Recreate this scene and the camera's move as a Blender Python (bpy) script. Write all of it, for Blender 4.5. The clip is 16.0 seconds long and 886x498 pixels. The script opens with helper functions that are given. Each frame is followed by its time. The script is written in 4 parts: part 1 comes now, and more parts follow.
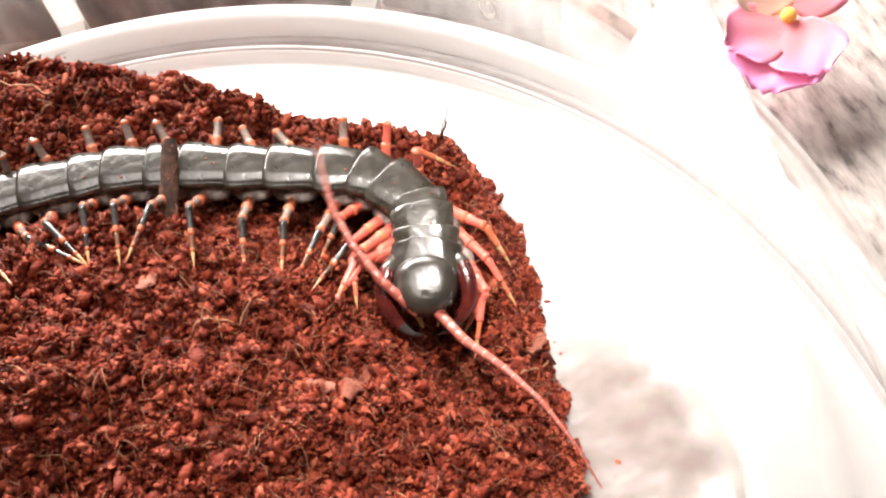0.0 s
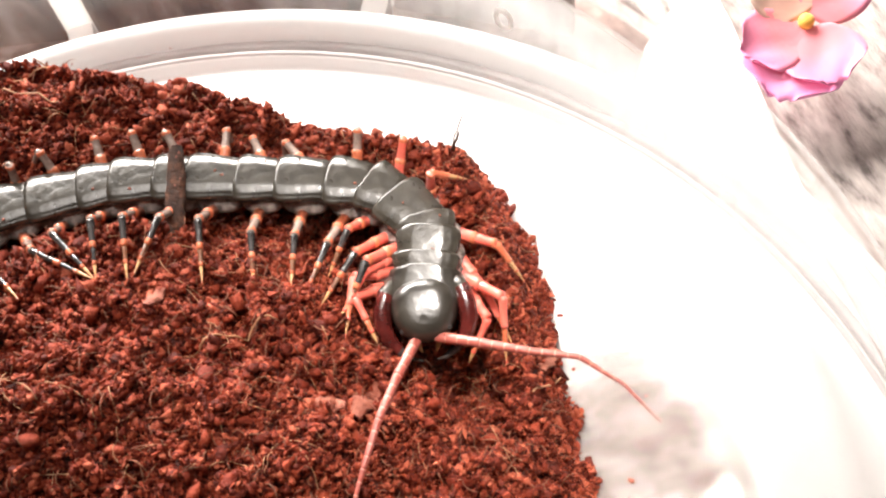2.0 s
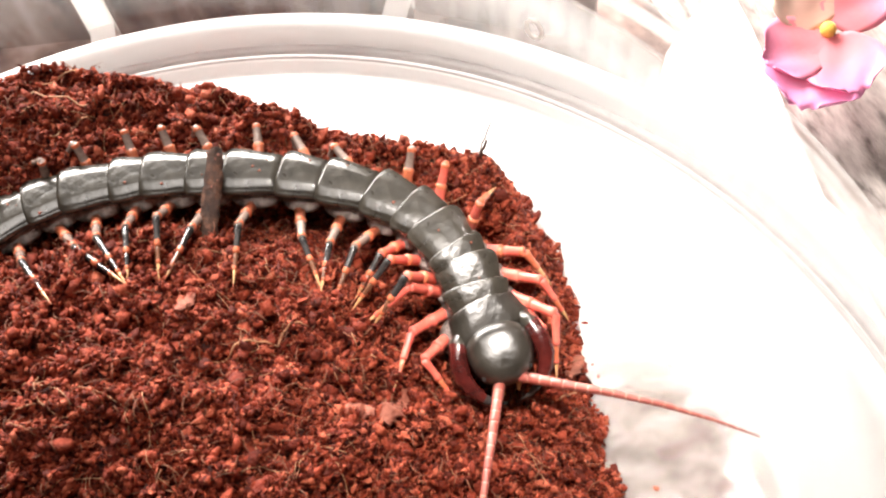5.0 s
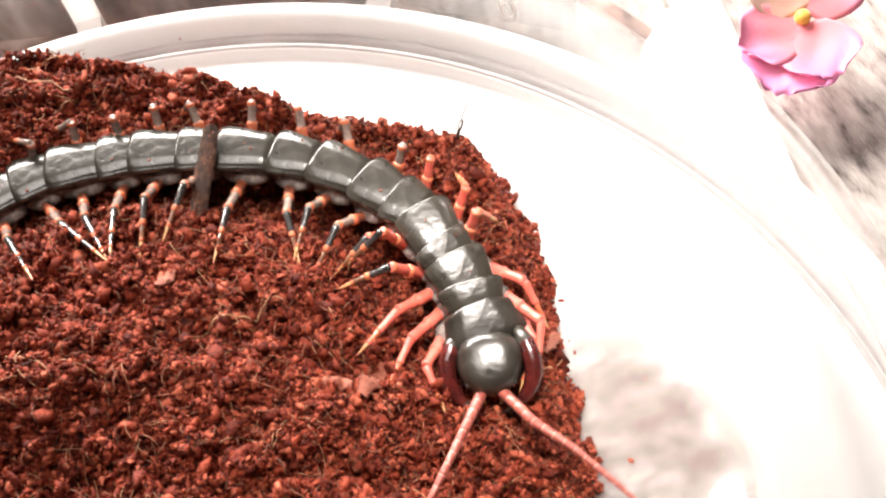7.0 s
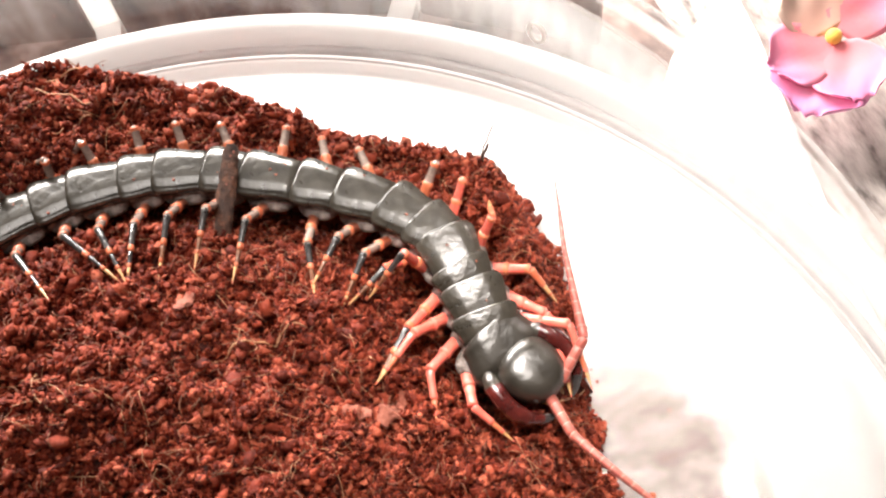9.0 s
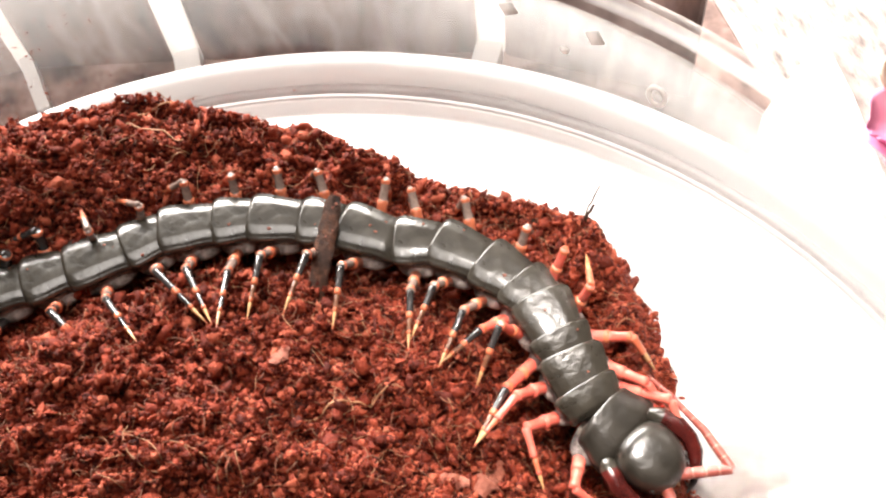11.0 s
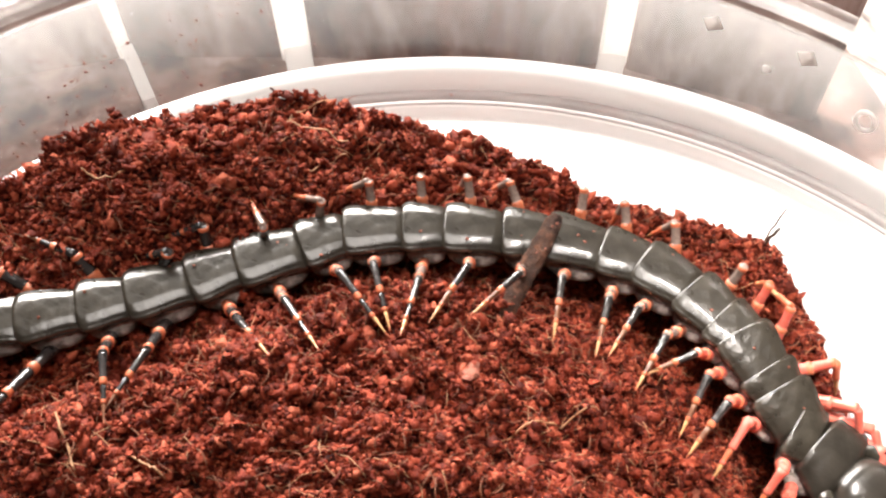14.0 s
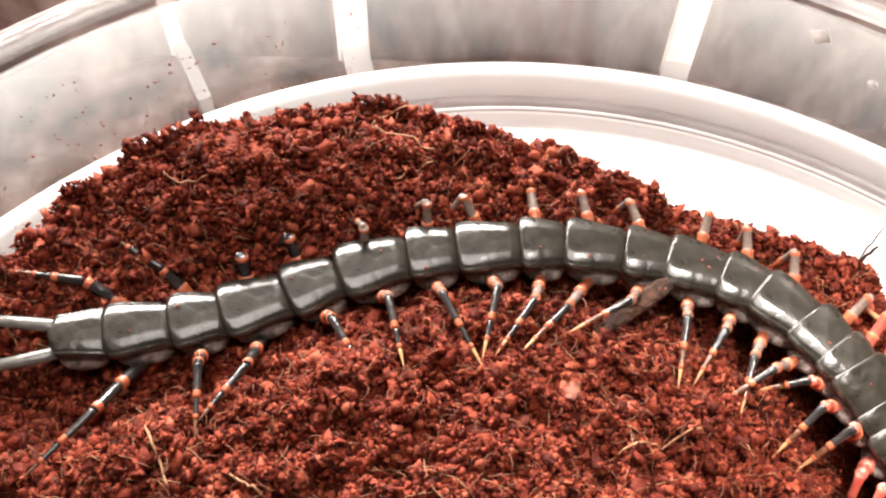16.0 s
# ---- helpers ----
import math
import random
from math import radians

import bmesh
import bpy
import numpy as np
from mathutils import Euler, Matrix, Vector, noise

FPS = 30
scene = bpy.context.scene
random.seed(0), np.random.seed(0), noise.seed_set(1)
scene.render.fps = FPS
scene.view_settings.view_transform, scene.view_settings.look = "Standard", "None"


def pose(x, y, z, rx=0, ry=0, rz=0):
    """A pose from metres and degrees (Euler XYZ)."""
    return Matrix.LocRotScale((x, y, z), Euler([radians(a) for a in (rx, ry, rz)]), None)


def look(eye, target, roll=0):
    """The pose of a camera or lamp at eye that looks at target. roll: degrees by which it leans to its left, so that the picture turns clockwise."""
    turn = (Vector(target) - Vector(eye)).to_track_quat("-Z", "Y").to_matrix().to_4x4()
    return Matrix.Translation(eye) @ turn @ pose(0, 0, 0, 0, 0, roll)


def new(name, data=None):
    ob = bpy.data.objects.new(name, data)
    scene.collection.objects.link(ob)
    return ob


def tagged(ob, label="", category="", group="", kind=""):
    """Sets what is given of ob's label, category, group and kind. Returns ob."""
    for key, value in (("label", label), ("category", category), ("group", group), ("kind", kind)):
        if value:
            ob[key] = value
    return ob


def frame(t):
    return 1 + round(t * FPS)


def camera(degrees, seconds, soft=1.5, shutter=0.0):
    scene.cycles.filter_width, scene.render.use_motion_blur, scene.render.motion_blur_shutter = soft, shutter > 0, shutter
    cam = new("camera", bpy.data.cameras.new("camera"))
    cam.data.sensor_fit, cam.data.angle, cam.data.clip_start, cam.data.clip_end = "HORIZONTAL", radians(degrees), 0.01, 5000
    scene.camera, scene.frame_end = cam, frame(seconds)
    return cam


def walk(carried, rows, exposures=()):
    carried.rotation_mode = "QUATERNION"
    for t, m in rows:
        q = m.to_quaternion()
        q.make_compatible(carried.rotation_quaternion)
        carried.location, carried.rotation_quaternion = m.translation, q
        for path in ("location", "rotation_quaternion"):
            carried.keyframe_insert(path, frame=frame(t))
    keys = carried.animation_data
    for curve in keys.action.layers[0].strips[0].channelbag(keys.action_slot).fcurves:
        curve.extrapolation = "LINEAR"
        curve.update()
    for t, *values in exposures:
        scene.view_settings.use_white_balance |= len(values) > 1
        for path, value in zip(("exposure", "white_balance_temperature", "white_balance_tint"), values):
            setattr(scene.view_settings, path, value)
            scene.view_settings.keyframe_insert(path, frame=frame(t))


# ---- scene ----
cam = camera(44.85, 16.0, soft=2.2, shutter=0.4)

# seconds, metres, then yaw, pitch and roll in degrees
CAMERA_ROWS = []


def cam_row(t, x, y, z, yaw, pitch, roll):
    turn = pose(0, 0, 0, 0, 0, yaw) @ pose(0, 0, 0, 90 + pitch) @ pose(0, 0, 0, 0, 0, roll)
    CAMERA_ROWS.append((t, Matrix.Translation((x, y, z)) @ turn))


cam_row(0.0, 0.03033, -0.10841, 0.20000, -12.310, -58.870, -10.610)
cam_row(0.5, 0.02979, -0.10847, 0.19944, -12.298, -58.863, -10.489)
cam_row(1.0, 0.02927, -0.10809, 0.19780, -12.179, -58.841, -10.464)
cam_row(1.5, 0.03166, -0.10476, 0.19909, -11.447, -59.231, -11.045)
cam_row(2.0, 0.03168, -0.10288, 0.19986, -11.301, -59.398, -11.231)
cam_row(2.5, 0.02954, -0.10323, 0.19861, -11.358, -59.138, -10.856)
cam_row(3.0, 0.02894, -0.10165, 0.19970, -11.288, -59.286, -10.821)
cam_row(3.5, 0.02899, -0.10007, 0.20059, -11.052, -59.313, -10.921)
cam_row(4.0, 0.02706, -0.10073, 0.19818, -11.507, -58.957, -10.428)
cam_row(4.2, 0.02788, -0.09926, 0.19923, -10.880, -59.850, -10.977)
cam_row(6.5, 0.02728, -0.10340, 0.20446, -11.961, -59.412, -10.434)
cam_row(7.0, 0.02839, -0.10787, 0.20181, -11.784, -59.071, -10.566)
cam_row(7.5, 0.02763, -0.11071, 0.20119, -11.782, -59.102, -10.604)
cam_row(8.0, 0.02794, -0.10804, 0.20360, -11.863, -59.343, -10.365)
cam_row(8.5, 0.02760, -0.10416, 0.20319, -11.393, -59.366, -10.194)
cam_row(9.0, 0.02904, -0.09954, 0.20275, -10.484, -59.694, -10.649)
cam_row(9.2, 0.02932, -0.09698, 0.20444, -10.223, -59.876, -10.638)
cam_row(11.3, 0.01403, -0.08264, 0.20274, -9.842, -58.934, -7.936)
cam_row(11.5, 0.01246, -0.08177, 0.20233, -10.086, -58.893, -7.512)
cam_row(12.0, 0.00858, -0.07946, 0.20200, -10.273, -58.928, -7.104)
cam_row(12.5, 0.00192, -0.07504, 0.20264, -11.577, -59.139, -5.583)
cam_row(13.0, -0.00642, -0.07269, 0.20218, -12.821, -58.897, -3.968)
cam_row(13.5, -0.01585, -0.07097, 0.20022, -14.072, -58.687, -2.330)
cam_row(14.0, -0.02280, -0.06770, 0.19958, -15.271, -58.820, -1.096)
cam_row(14.5, -0.03060, -0.06506, 0.19829, -16.185, -58.643, -0.052)
cam_row(15.0, -0.03546, -0.06224, 0.19752, -16.882, -58.757, 0.815)
cam_row(15.5, -0.03990, -0.05855, 0.19749, -17.402, -58.987, 1.522)
cam_row(16.0, -0.04051, -0.05741, 0.19661, -17.494, -59.010, 1.810)

walk(cam, CAMERA_ROWS, exposures=((0.0, 0.08), (16.0, 0.08)))

# ---- light ----
CM = 0.01
world = bpy.data.worlds.new("room_air")
scene.world = world
world.use_nodes = True
world.node_tree.nodes["Background"].inputs[0].default_value = (1.0, 0.93, 0.90, 1)
world.node_tree.nodes["Background"].inputs[1].default_value = 0.2


def area_lamp(name, eye, target, size, power, colour):
    data = bpy.data.lights.new(name, "AREA")
    data.shape, data.size, data.energy, data.color = "DISK", size, power, colour
    ob = new(name, data)
    ob.matrix_world = look(eye, target)
    return ob


# unseen narrow spot, added for the highlight on the centipede's head
head_spot = area_lamp("head_spot_light", (0.082, 0.008, 0.35), (0.055, -0.025, 0.038), 0.045, 0.045, (1.0, 0.92, 0.85))
head_spot.data.spread = radians(26)
window = area_lamp("back_window_light", (0.00, 0.50, 0.30), (-0.02, 0.02, 0.03), 0.46, 15.5, (1.0, 0.95, 0.90))
window.data.shape, window.data.size_y = "RECTANGLE", 0.22
overhead = area_lamp("overhead_lamp_light", (0.0, 0.05, 0.46), (-0.02, 0.065, 0.03), 0.28, 0.25, (1.0, 0.93, 0.87))
overhead.data.spread = radians(70)


# ---- materials ----
def material(name):
    m = bpy.data.materials.new(name)
    m.use_nodes = True
    return m, m.node_tree.nodes, m.node_tree.links, m.node_tree.nodes["Principled BSDF"]


def ramp(nodes, stops):
    r = nodes.new("ShaderNodeValToRGB")
    while len(r.color_ramp.elements) < len(stops):
        r.color_ramp.elements.new(0.5)
    for e, (p, c) in zip(r.color_ramp.elements, stops):
        e.position, e.color = p, (*c, 1)
    return r


def noise_tex(nodes, links, scale, detail=4.0, coords="Object", rough=0.55):
    tc = nodes.new("ShaderNodeTexCoord")
    n = nodes.new("ShaderNodeTexNoise")
    n.inputs["Scale"].default_value, n.inputs["Detail"].default_value = scale, detail
    n.inputs["Roughness"].default_value = rough
    links.new(tc.outputs[coords], n.inputs["Vector"])
    return n


def bump(nodes, links, source, bsdf, strength, distance):
    b = nodes.new("ShaderNodeBump")
    b.inputs["Strength"].default_value, b.inputs["Distance"].default_value = strength, distance
    links.new(source, b.inputs["Height"])
    links.new(b.outputs[0], bsdf.inputs["Normal"])


def mottled(name, stops, scale, roughness, bump_strength=0.3, bump_distance=0.0002, metallic=0.0, fine=6.0, coords="Object"):
    """A surface whose colour runs along stops by noise, with a finer relief."""
    m, nodes, links, bsdf = material(name)
    a = noise_tex(nodes, links, scale, 5, coords)
    r = ramp(nodes, stops)
    links.new(a.outputs["Fac"], r.inputs[0])
    links.new(r.outputs[0], bsdf.inputs["Base Color"])
    b = noise_tex(nodes, links, scale * fine, 3, coords)
    bump(nodes, links, b.outputs["Fac"], bsdf, bump_strength, bump_distance)
    rr = nodes.new("ShaderNodeMapRange")
    rr.inputs[3].default_value, rr.inputs[4].default_value = roughness * 0.75, min(1.0, roughness * 1.3)
    links.new(b.outputs["Fac"], rr.inputs[0])
    links.new(rr.outputs[0], bsdf.inputs["Roughness"])
    bsdf.inputs["Metallic"].default_value = metallic
    return m


def crumb_material(name, stops, scale):
    """Loose crumbs: each island has its own shade, with fibrous grain on it."""
    m, nodes, links, bsdf = material(name)
    geo = nodes.new("ShaderNodeNewGeometry")
    n = noise_tex(nodes, links, scale, 4)
    mix = nodes.new("ShaderNodeMath")
    mix.operation = "MULTIPLY_ADD"
    mix.inputs[1].default_value = 0.55
    links.new(geo.outputs["Random Per Island"], mix.inputs[0])
    half = nodes.new("ShaderNodeMath")
    half.operation = "MULTIPLY"
    half.inputs[1].default_value = 0.45
    links.new(n.outputs["Fac"], half.inputs[0])
    links.new(half.outputs[0], mix.inputs[2])
    r = ramp(nodes, stops)
    links.new(mix.outputs[0], r.inputs[0])
    links.new(r.outputs[0], bsdf.inputs["Base Color"])
    bsdf.inputs["Roughness"].default_value = 0.62
    bsdf.inputs["Specular IOR Level"].default_value = 0.22
    b = noise_tex(nodes, links, scale * 2.5, 4)
    bump(nodes, links, b.outputs["Fac"], bsdf, 0.8, 0.0006)
    return m


SOIL_STOPS = ((0.12, (0.040, 0.0050, 0.0024)), (0.40, (0.16, 0.0205, 0.0085)), (0.63, (0.31, 0.050, 0.022)), (0.88, (0.58, 0.165, 0.09)))
M_SOIL = crumb_material("coir_crumbs", SOIL_STOPS, 900)
M_BED = mottled("coir_bed", ((0.3, (0.03, 0.0045, 0.0022)), (0.55, (0.12, 0.018, 0.008)), (0.75, (0.28, 0.055, 0.026))), 620, 0.85, 1.0, 0.001)
M_FIBRE = mottled("coir_fibre", ((0.3, (0.30, 0.13, 0.06)), (0.7, (0.55, 0.30, 0.16))), 300, 0.6)
M_FUZZ = mottled("red_brown_fuzz", ((0.3, (0.10, 0.03, 0.015)), (0.7, (0.30, 0.11, 0.055))), 300, 0.7)
M_FIBRE_DARK = mottled("dark_fibre", ((0.3, (0.03, 0.014, 0.008)), (0.7, (0.09, 0.04, 0.02))), 300, 0.7)
M_CHIP = mottled("husk_chip", ((0.3, (0.20, 0.052, 0.030)), (0.7, (0.38, 0.125, 0.078))), 700, 0.7, 0.6, 0.0004)
M_BARK = mottled("bark", ((0.3, (0.026, 0.011, 0.007)), (0.55, (0.10, 0.043, 0.025)), (0.8, (0.28, 0.11, 0.055))), 520, 0.8, 1.0, 0.0010)


def shell_material(name, stops, roughness, scale=350, relief=0.5):
    m = mottled(name, stops, scale, roughness, relief, 0.0004, fine=1.2)
    b = m.node_tree.nodes["Principled BSDF"]
    b.inputs["Coat Weight"].default_value, b.inputs["Coat Roughness"].default_value = 0.5, 0.09
    return m


M_SHELL = shell_material("black_chitin", ((0.3, (0.023, 0.0197, 0.0148)), (0.7, (0.052, 0.0445, 0.034))), 0.29, 330, 0.6)
M_HEAD = shell_material("head_chitin", ((0.3, (0.018, 0.0155, 0.012)), (0.7, (0.042, 0.036, 0.029))), 0.30, 210, 0.8)
M_HEAD.node_tree.nodes["Principled BSDF"].inputs["Coat Roughness"].default_value = 0.16
M_SKIN = mottled("side_membrane", ((0.34, (0.04, 0.032, 0.028)), (0.48, (0.24, 0.20, 0.18)), (0.68, (0.52, 0.46, 0.43))), 520, 0.35, 0.9, 0.0008)
M_FANG = shell_material("dark_red_fang", ((0.3, (0.028, 0.005, 0.0045)), (0.7, (0.10, 0.014, 0.011))), 0.2)
M_RED = shell_material("red_leg", ((0.3, (0.72, 0.10, 0.07)), (0.7, (0.85, 0.20, 0.14))), 0.35)
M_FEMUR = shell_material("grey_pink_femur", ((0.3, (0.16, 0.11, 0.09)), (0.7, (0.46, 0.34, 0.29))), 0.2)
M_HIP = shell_material("brown_orange_hip", ((0.3, (0.15, 0.032, 0.014)), (0.7, (0.40, 0.10, 0.045))), 0.3)
M_BROWNLEG = shell_material("brown_leg", ((0.3, (0.10, 0.035, 0.018)), (0.7, (0.24, 0.10, 0.05))), 0.3)
M_ORANGE = shell_material("orange_leg", ((0.3, (0.48, 0.10, 0.042)), (0.7, (0.72, 0.21, 0.10))), 0.35)
M_DARKLEG = shell_material("dark_leg", ((0.3, (0.016, 0.014, 0.014)), (0.7, (0.06, 0.052, 0.05))), 0.2)
M_TIP = shell_material("amber_leg_tip", ((0.3, (0.50, 0.24, 0.09)), (0.7, (0.70, 0.42, 0.20))), 0.35)
M_ANTENNA = shell_material("pink_brown_antenna", ((0.3, (0.27, 0.055, 0.040)), (0.7, (0.40, 0.105, 0.078))), 0.4)
M_ANTBAND = shell_material("pale_antenna_ring", ((0.3, (0.42, 0.14, 0.105)), (0.7, (0.52, 0.21, 0.165))), 0.4)
M_GREYLEG = shell_material("grey_terminal_leg", ((0.3, (0.11, 0.105, 0.095)), (0.7, (0.20, 0.19, 0.17))), 0.3)

M_TABLE = mottled("stone_table", ((0.3, (0.14, 0.115, 0.105)), (0.44, (0.40, 0.34, 0.315)), (0.66, (0.64, 0.57, 0.53))), 190, 0.55, 0.5, 0.0006)
for n in [q for q in M_TABLE.node_tree.nodes if q.type == "TEX_NOISE"]:
    stretch = M_TABLE.node_tree.nodes.new("ShaderNodeMapping")
    stretch.inputs["Rotation"].default_value, stretch.inputs["Scale"].default_value = (0, 0, 0.35), (1.5, 0.5, 1)
    M_TABLE.node_tree.links.new(n.inputs["Vector"].links[0].from_socket, stretch.inputs[0])
    M_TABLE.node_tree.links.new(stretch.outputs[0], n.inputs["Vector"])
M_PLATE = mottled("white_plastic", ((0.3, (0.78, 0.76, 0.75)), (0.7, (0.84, 0.82, 0.81))), 40, 0.35, 0.05)
# grey that puts the groove's shading into colour
M_GREY = mottled("groove_shade", ((0.3, (0.42, 0.39, 0.385)), (0.7, (0.58, 0.545, 0.535))), 60, 0.5, 0.2)
M_BOARD = mottled("dark_board", ((0.36, (0.05, 0.026, 0.021)), (0.5, (0.25, 0.155, 0.13)), (0.66, (0.56, 0.42, 0.375))), 60, 0.5, 0.2)
for n in [q for q in M_BOARD.node_tree.nodes if q.type == "TEX_NOISE"]:
    stretch = M_BOARD.node_tree.nodes.new("ShaderNodeMapping")
    stretch.inputs["Scale"].default_value = (1.0, 1.0, 0.35)
    M_BOARD.node_tree.links.new(n.inputs["Vector"].links[0].from_socket, stretch.inputs[0])
    M_BOARD.node_tree.links.new(stretch.outputs[0], n.inputs["Vector"])
# milky white of the glare stand-ins and of the tub wall's marks
M_MILKY = mottled("translucent_white_plastic", ((0.3, (0.84, 0.82, 0.81)), (0.7, (0.90, 0.88, 0.87))), 30, 0.3, 0.05)
_nodes, _links = M_MILKY.node_tree.nodes, M_MILKY.node_tree.links
_thin, _both = _nodes.new("ShaderNodeBsdfTranslucent"), _nodes.new("ShaderNodeMixShader")
_thin.inputs[0].default_value, _both.inputs[0].default_value = (0.92, 0.90, 0.88, 1), 0.65
_links.new(_nodes["Principled BSDF"].outputs[0], _both.inputs[1])
_links.new(_thin.outputs[0], _both.inputs[2])
_links.new(_both.outputs[0], _nodes["Material Output"].inputs[0])
M_WALL = mottled("plain_wall", ((0.3, (0.28, 0.21, 0.18)), (0.7, (0.34, 0.27, 0.235))), 4, 0.9, 0.2)


def petal_material(name, stops, root):
    m = mottled(name, stops, 60, 0.6, 0.3, 0.0003)
    nodes, links, bsdf = m.node_tree.nodes, m.node_tree.links, m.node_tree.nodes["Principled BSDF"]
    bsdf.inputs["Sheen Weight"].default_value = 0.3
    # the petal reddens toward its root
    tc, far = nodes.new("ShaderNodeTexCoord"), nodes.new("ShaderNodeVectorMath")
    far.operation = "LENGTH"
    links.new(tc.outputs["Object"], far.inputs[0])
    mr, mix = nodes.new("ShaderNodeMapRange"), nodes.new("ShaderNodeMix")
    mr.inputs[1].default_value, mr.inputs[2].default_value, mr.inputs[3].default_value, mr.inputs[4].default_value = 0.009, 0.020, 0.75, 0.0
    links.new(far.outputs["Value"], mr.inputs[0])
    mix.data_type = "RGBA"
    links.new(mr.outputs[0], mix.inputs[0])
    links.new(bsdf.inputs["Base Color"].links[0].from_socket, mix.inputs[6])
    mix.inputs[7].default_value = (*root, 1)
    links.new(mix.outputs[2], bsdf.inputs["Base Color"])
    return m


M_PETAL = petal_material("pink_petal", ((0.3, (0.90, 0.24, 0.52)), (0.7, (0.95, 0.42, 0.66))), (0.88, 0.22, 0.18))
M_PETAL_PALE = petal_material("cream_petal", ((0.3, (0.80, 0.66, 0.50)), (0.7, (0.88, 0.78, 0.64))), (0.75, 0.35, 0.28))
M_PETAL_CORE = petal_material("yellow_heart", ((0.3, (0.85, 0.55, 0.08)), (0.7, (0.95, 0.75, 0.2))), (0.85, 0.45, 0.05))


def clear_plastic(name, haze):
    """A thin clear sheet: see-through, glossy by its angle, with a little milky haze and scuffs."""
    m, nodes, links, bsdf = material(name)
    out = nodes["Material Output"]
    clear, gloss, milk = nodes.new("ShaderNodeBsdfTransparent"), nodes.new("ShaderNodeBsdfGlossy"), bsdf
    clear.inputs[0].default_value = (0.97, 0.965, 0.96, 1)
    gloss.inputs["Roughness"].default_value = 0.05
    milk.inputs["Base Color"].default_value = (0.84, 0.75, 0.72, 1)
    milk.inputs["Roughness"].default_value = 0.4
    lw = nodes.new("ShaderNodeLayerWeight")
    lw.inputs[0].default_value = 0.5
    steep = nodes.new("ShaderNodeMath")
    steep.operation = "POWER"
    steep.inputs[1].default_value = 4.0
    links.new(lw.outputs["Facing"], steep.inputs[0])
    fr = nodes.new("ShaderNodeMapRange")
    fr.inputs[3].default_value, fr.inputs[4].default_value = 0.035, 0.7
    links.new(steep.outputs[0], fr.inputs[0])
    n = noise_tex(nodes, links, 45, 6, rough=0.7)
    mr = nodes.new("ShaderNodeMapRange")
    mr.inputs[1].default_value, mr.inputs[2].default_value = 0.35, 0.75
    mr.inputs[3].default_value, mr.inputs[4].default_value = haze * 0.4, haze * 1.7
    links.new(n.outputs["Fac"], mr.inputs[0])
    a, b = nodes.new("ShaderNodeMixShader"), nodes.new("ShaderNodeMixShader")
    links.new(mr.outputs[0], a.inputs[0])
    links.new(clear.outputs[0], a.inputs[1])
    links.new(milk.outputs[0], a.inputs[2])
    links.new(fr.outputs[0], b.inputs[0])
    links.new(a.outputs[0], b.inputs[1])
    links.new(gloss.outputs[0], b.inputs[2])
    links.new(b.outputs[0], out.inputs[0])
    return m


M_CLEAR = clear_plastic("clear_plastic", 0.016)
M_RIM = clear_plastic("clear_plastic_rim", 0.09)


def smear_material():
    """Streaky dust and painted reflection of the bed: brownish where the noise is dense, clear between."""
    m, nodes, links, bsdf = material("reflection_dust")
    tc, mp = nodes.new("ShaderNodeTexCoord"), nodes.new("ShaderNodeMapping")
    mp.inputs["Scale"].default_value = (70, 130, 1)
    mp.inputs["Rotation"].default_value = (0, 0, 0.5)
    n = nodes.new("ShaderNodeTexNoise")
    n.inputs["Scale"].default_value, n.inputs["Detail"].default_value = 1.0, 6
    links.new(tc.outputs["Object"], mp.inputs[0])
    links.new(mp.outputs[0], n.inputs["Vector"])
    mr = nodes.new("ShaderNodeMapRange")
    mr.inputs[1].default_value, mr.inputs[2].default_value, mr.inputs[3].default_value, mr.inputs[4].default_value = 0.3, 0.7, 0.08, 0.5
    links.new(n.outputs["Fac"], mr.inputs[0])
    bsdf.inputs["Base Color"].default_value = (0.31, 0.23, 0.21, 1)
    bsdf.inputs["Roughness"].default_value = 0.8
    split = nodes.new("ShaderNodeSeparateXYZ")
    links.new(tc.outputs["Generated"], split.inputs[0])
    fade = mr.outputs[0]
    for axis in (0, 1):
        tri, near, times = nodes.new("ShaderNodeMath"), nodes.new("ShaderNodeMapRange"), nodes.new("ShaderNodeMath")
        tri.operation, times.operation = "PINGPONG", "MULTIPLY"
        tri.inputs[1].default_value = 0.5
        links.new(split.outputs[axis], tri.inputs[0])
        near.inputs[2].default_value = 0.2
        links.new(tri.outputs[0], near.inputs[0])
        links.new(fade, times.inputs[0])
        links.new(near.outputs[0], times.inputs[1])
        fade = times.outputs[0]
    links.new(fade, bsdf.inputs["Alpha"])
    return m


M_SMEAR = smear_material()


# ---- mesh helpers; shapes are given in centimetres ----
def mesh_object(name, verts, faces, mats, parent=None, label="", smooth=True, index=None):
    me = bpy.data.meshes.new(name)
    me.from_pydata([tuple(c * CM for c in v) for v in verts], [], faces)
    for m in mats if isinstance(mats, (list, tuple)) else [mats]:
        me.materials.append(m)
    me.polygons.foreach_set("use_smooth", [smooth] * len(me.polygons))
    if index is not None:
        me.polygons.foreach_set("material_index", index)
    me.validate()
    me.update()
    ob = new(name, me)
    if parent:
        ob.parent = parent
    return tagged(ob, label)


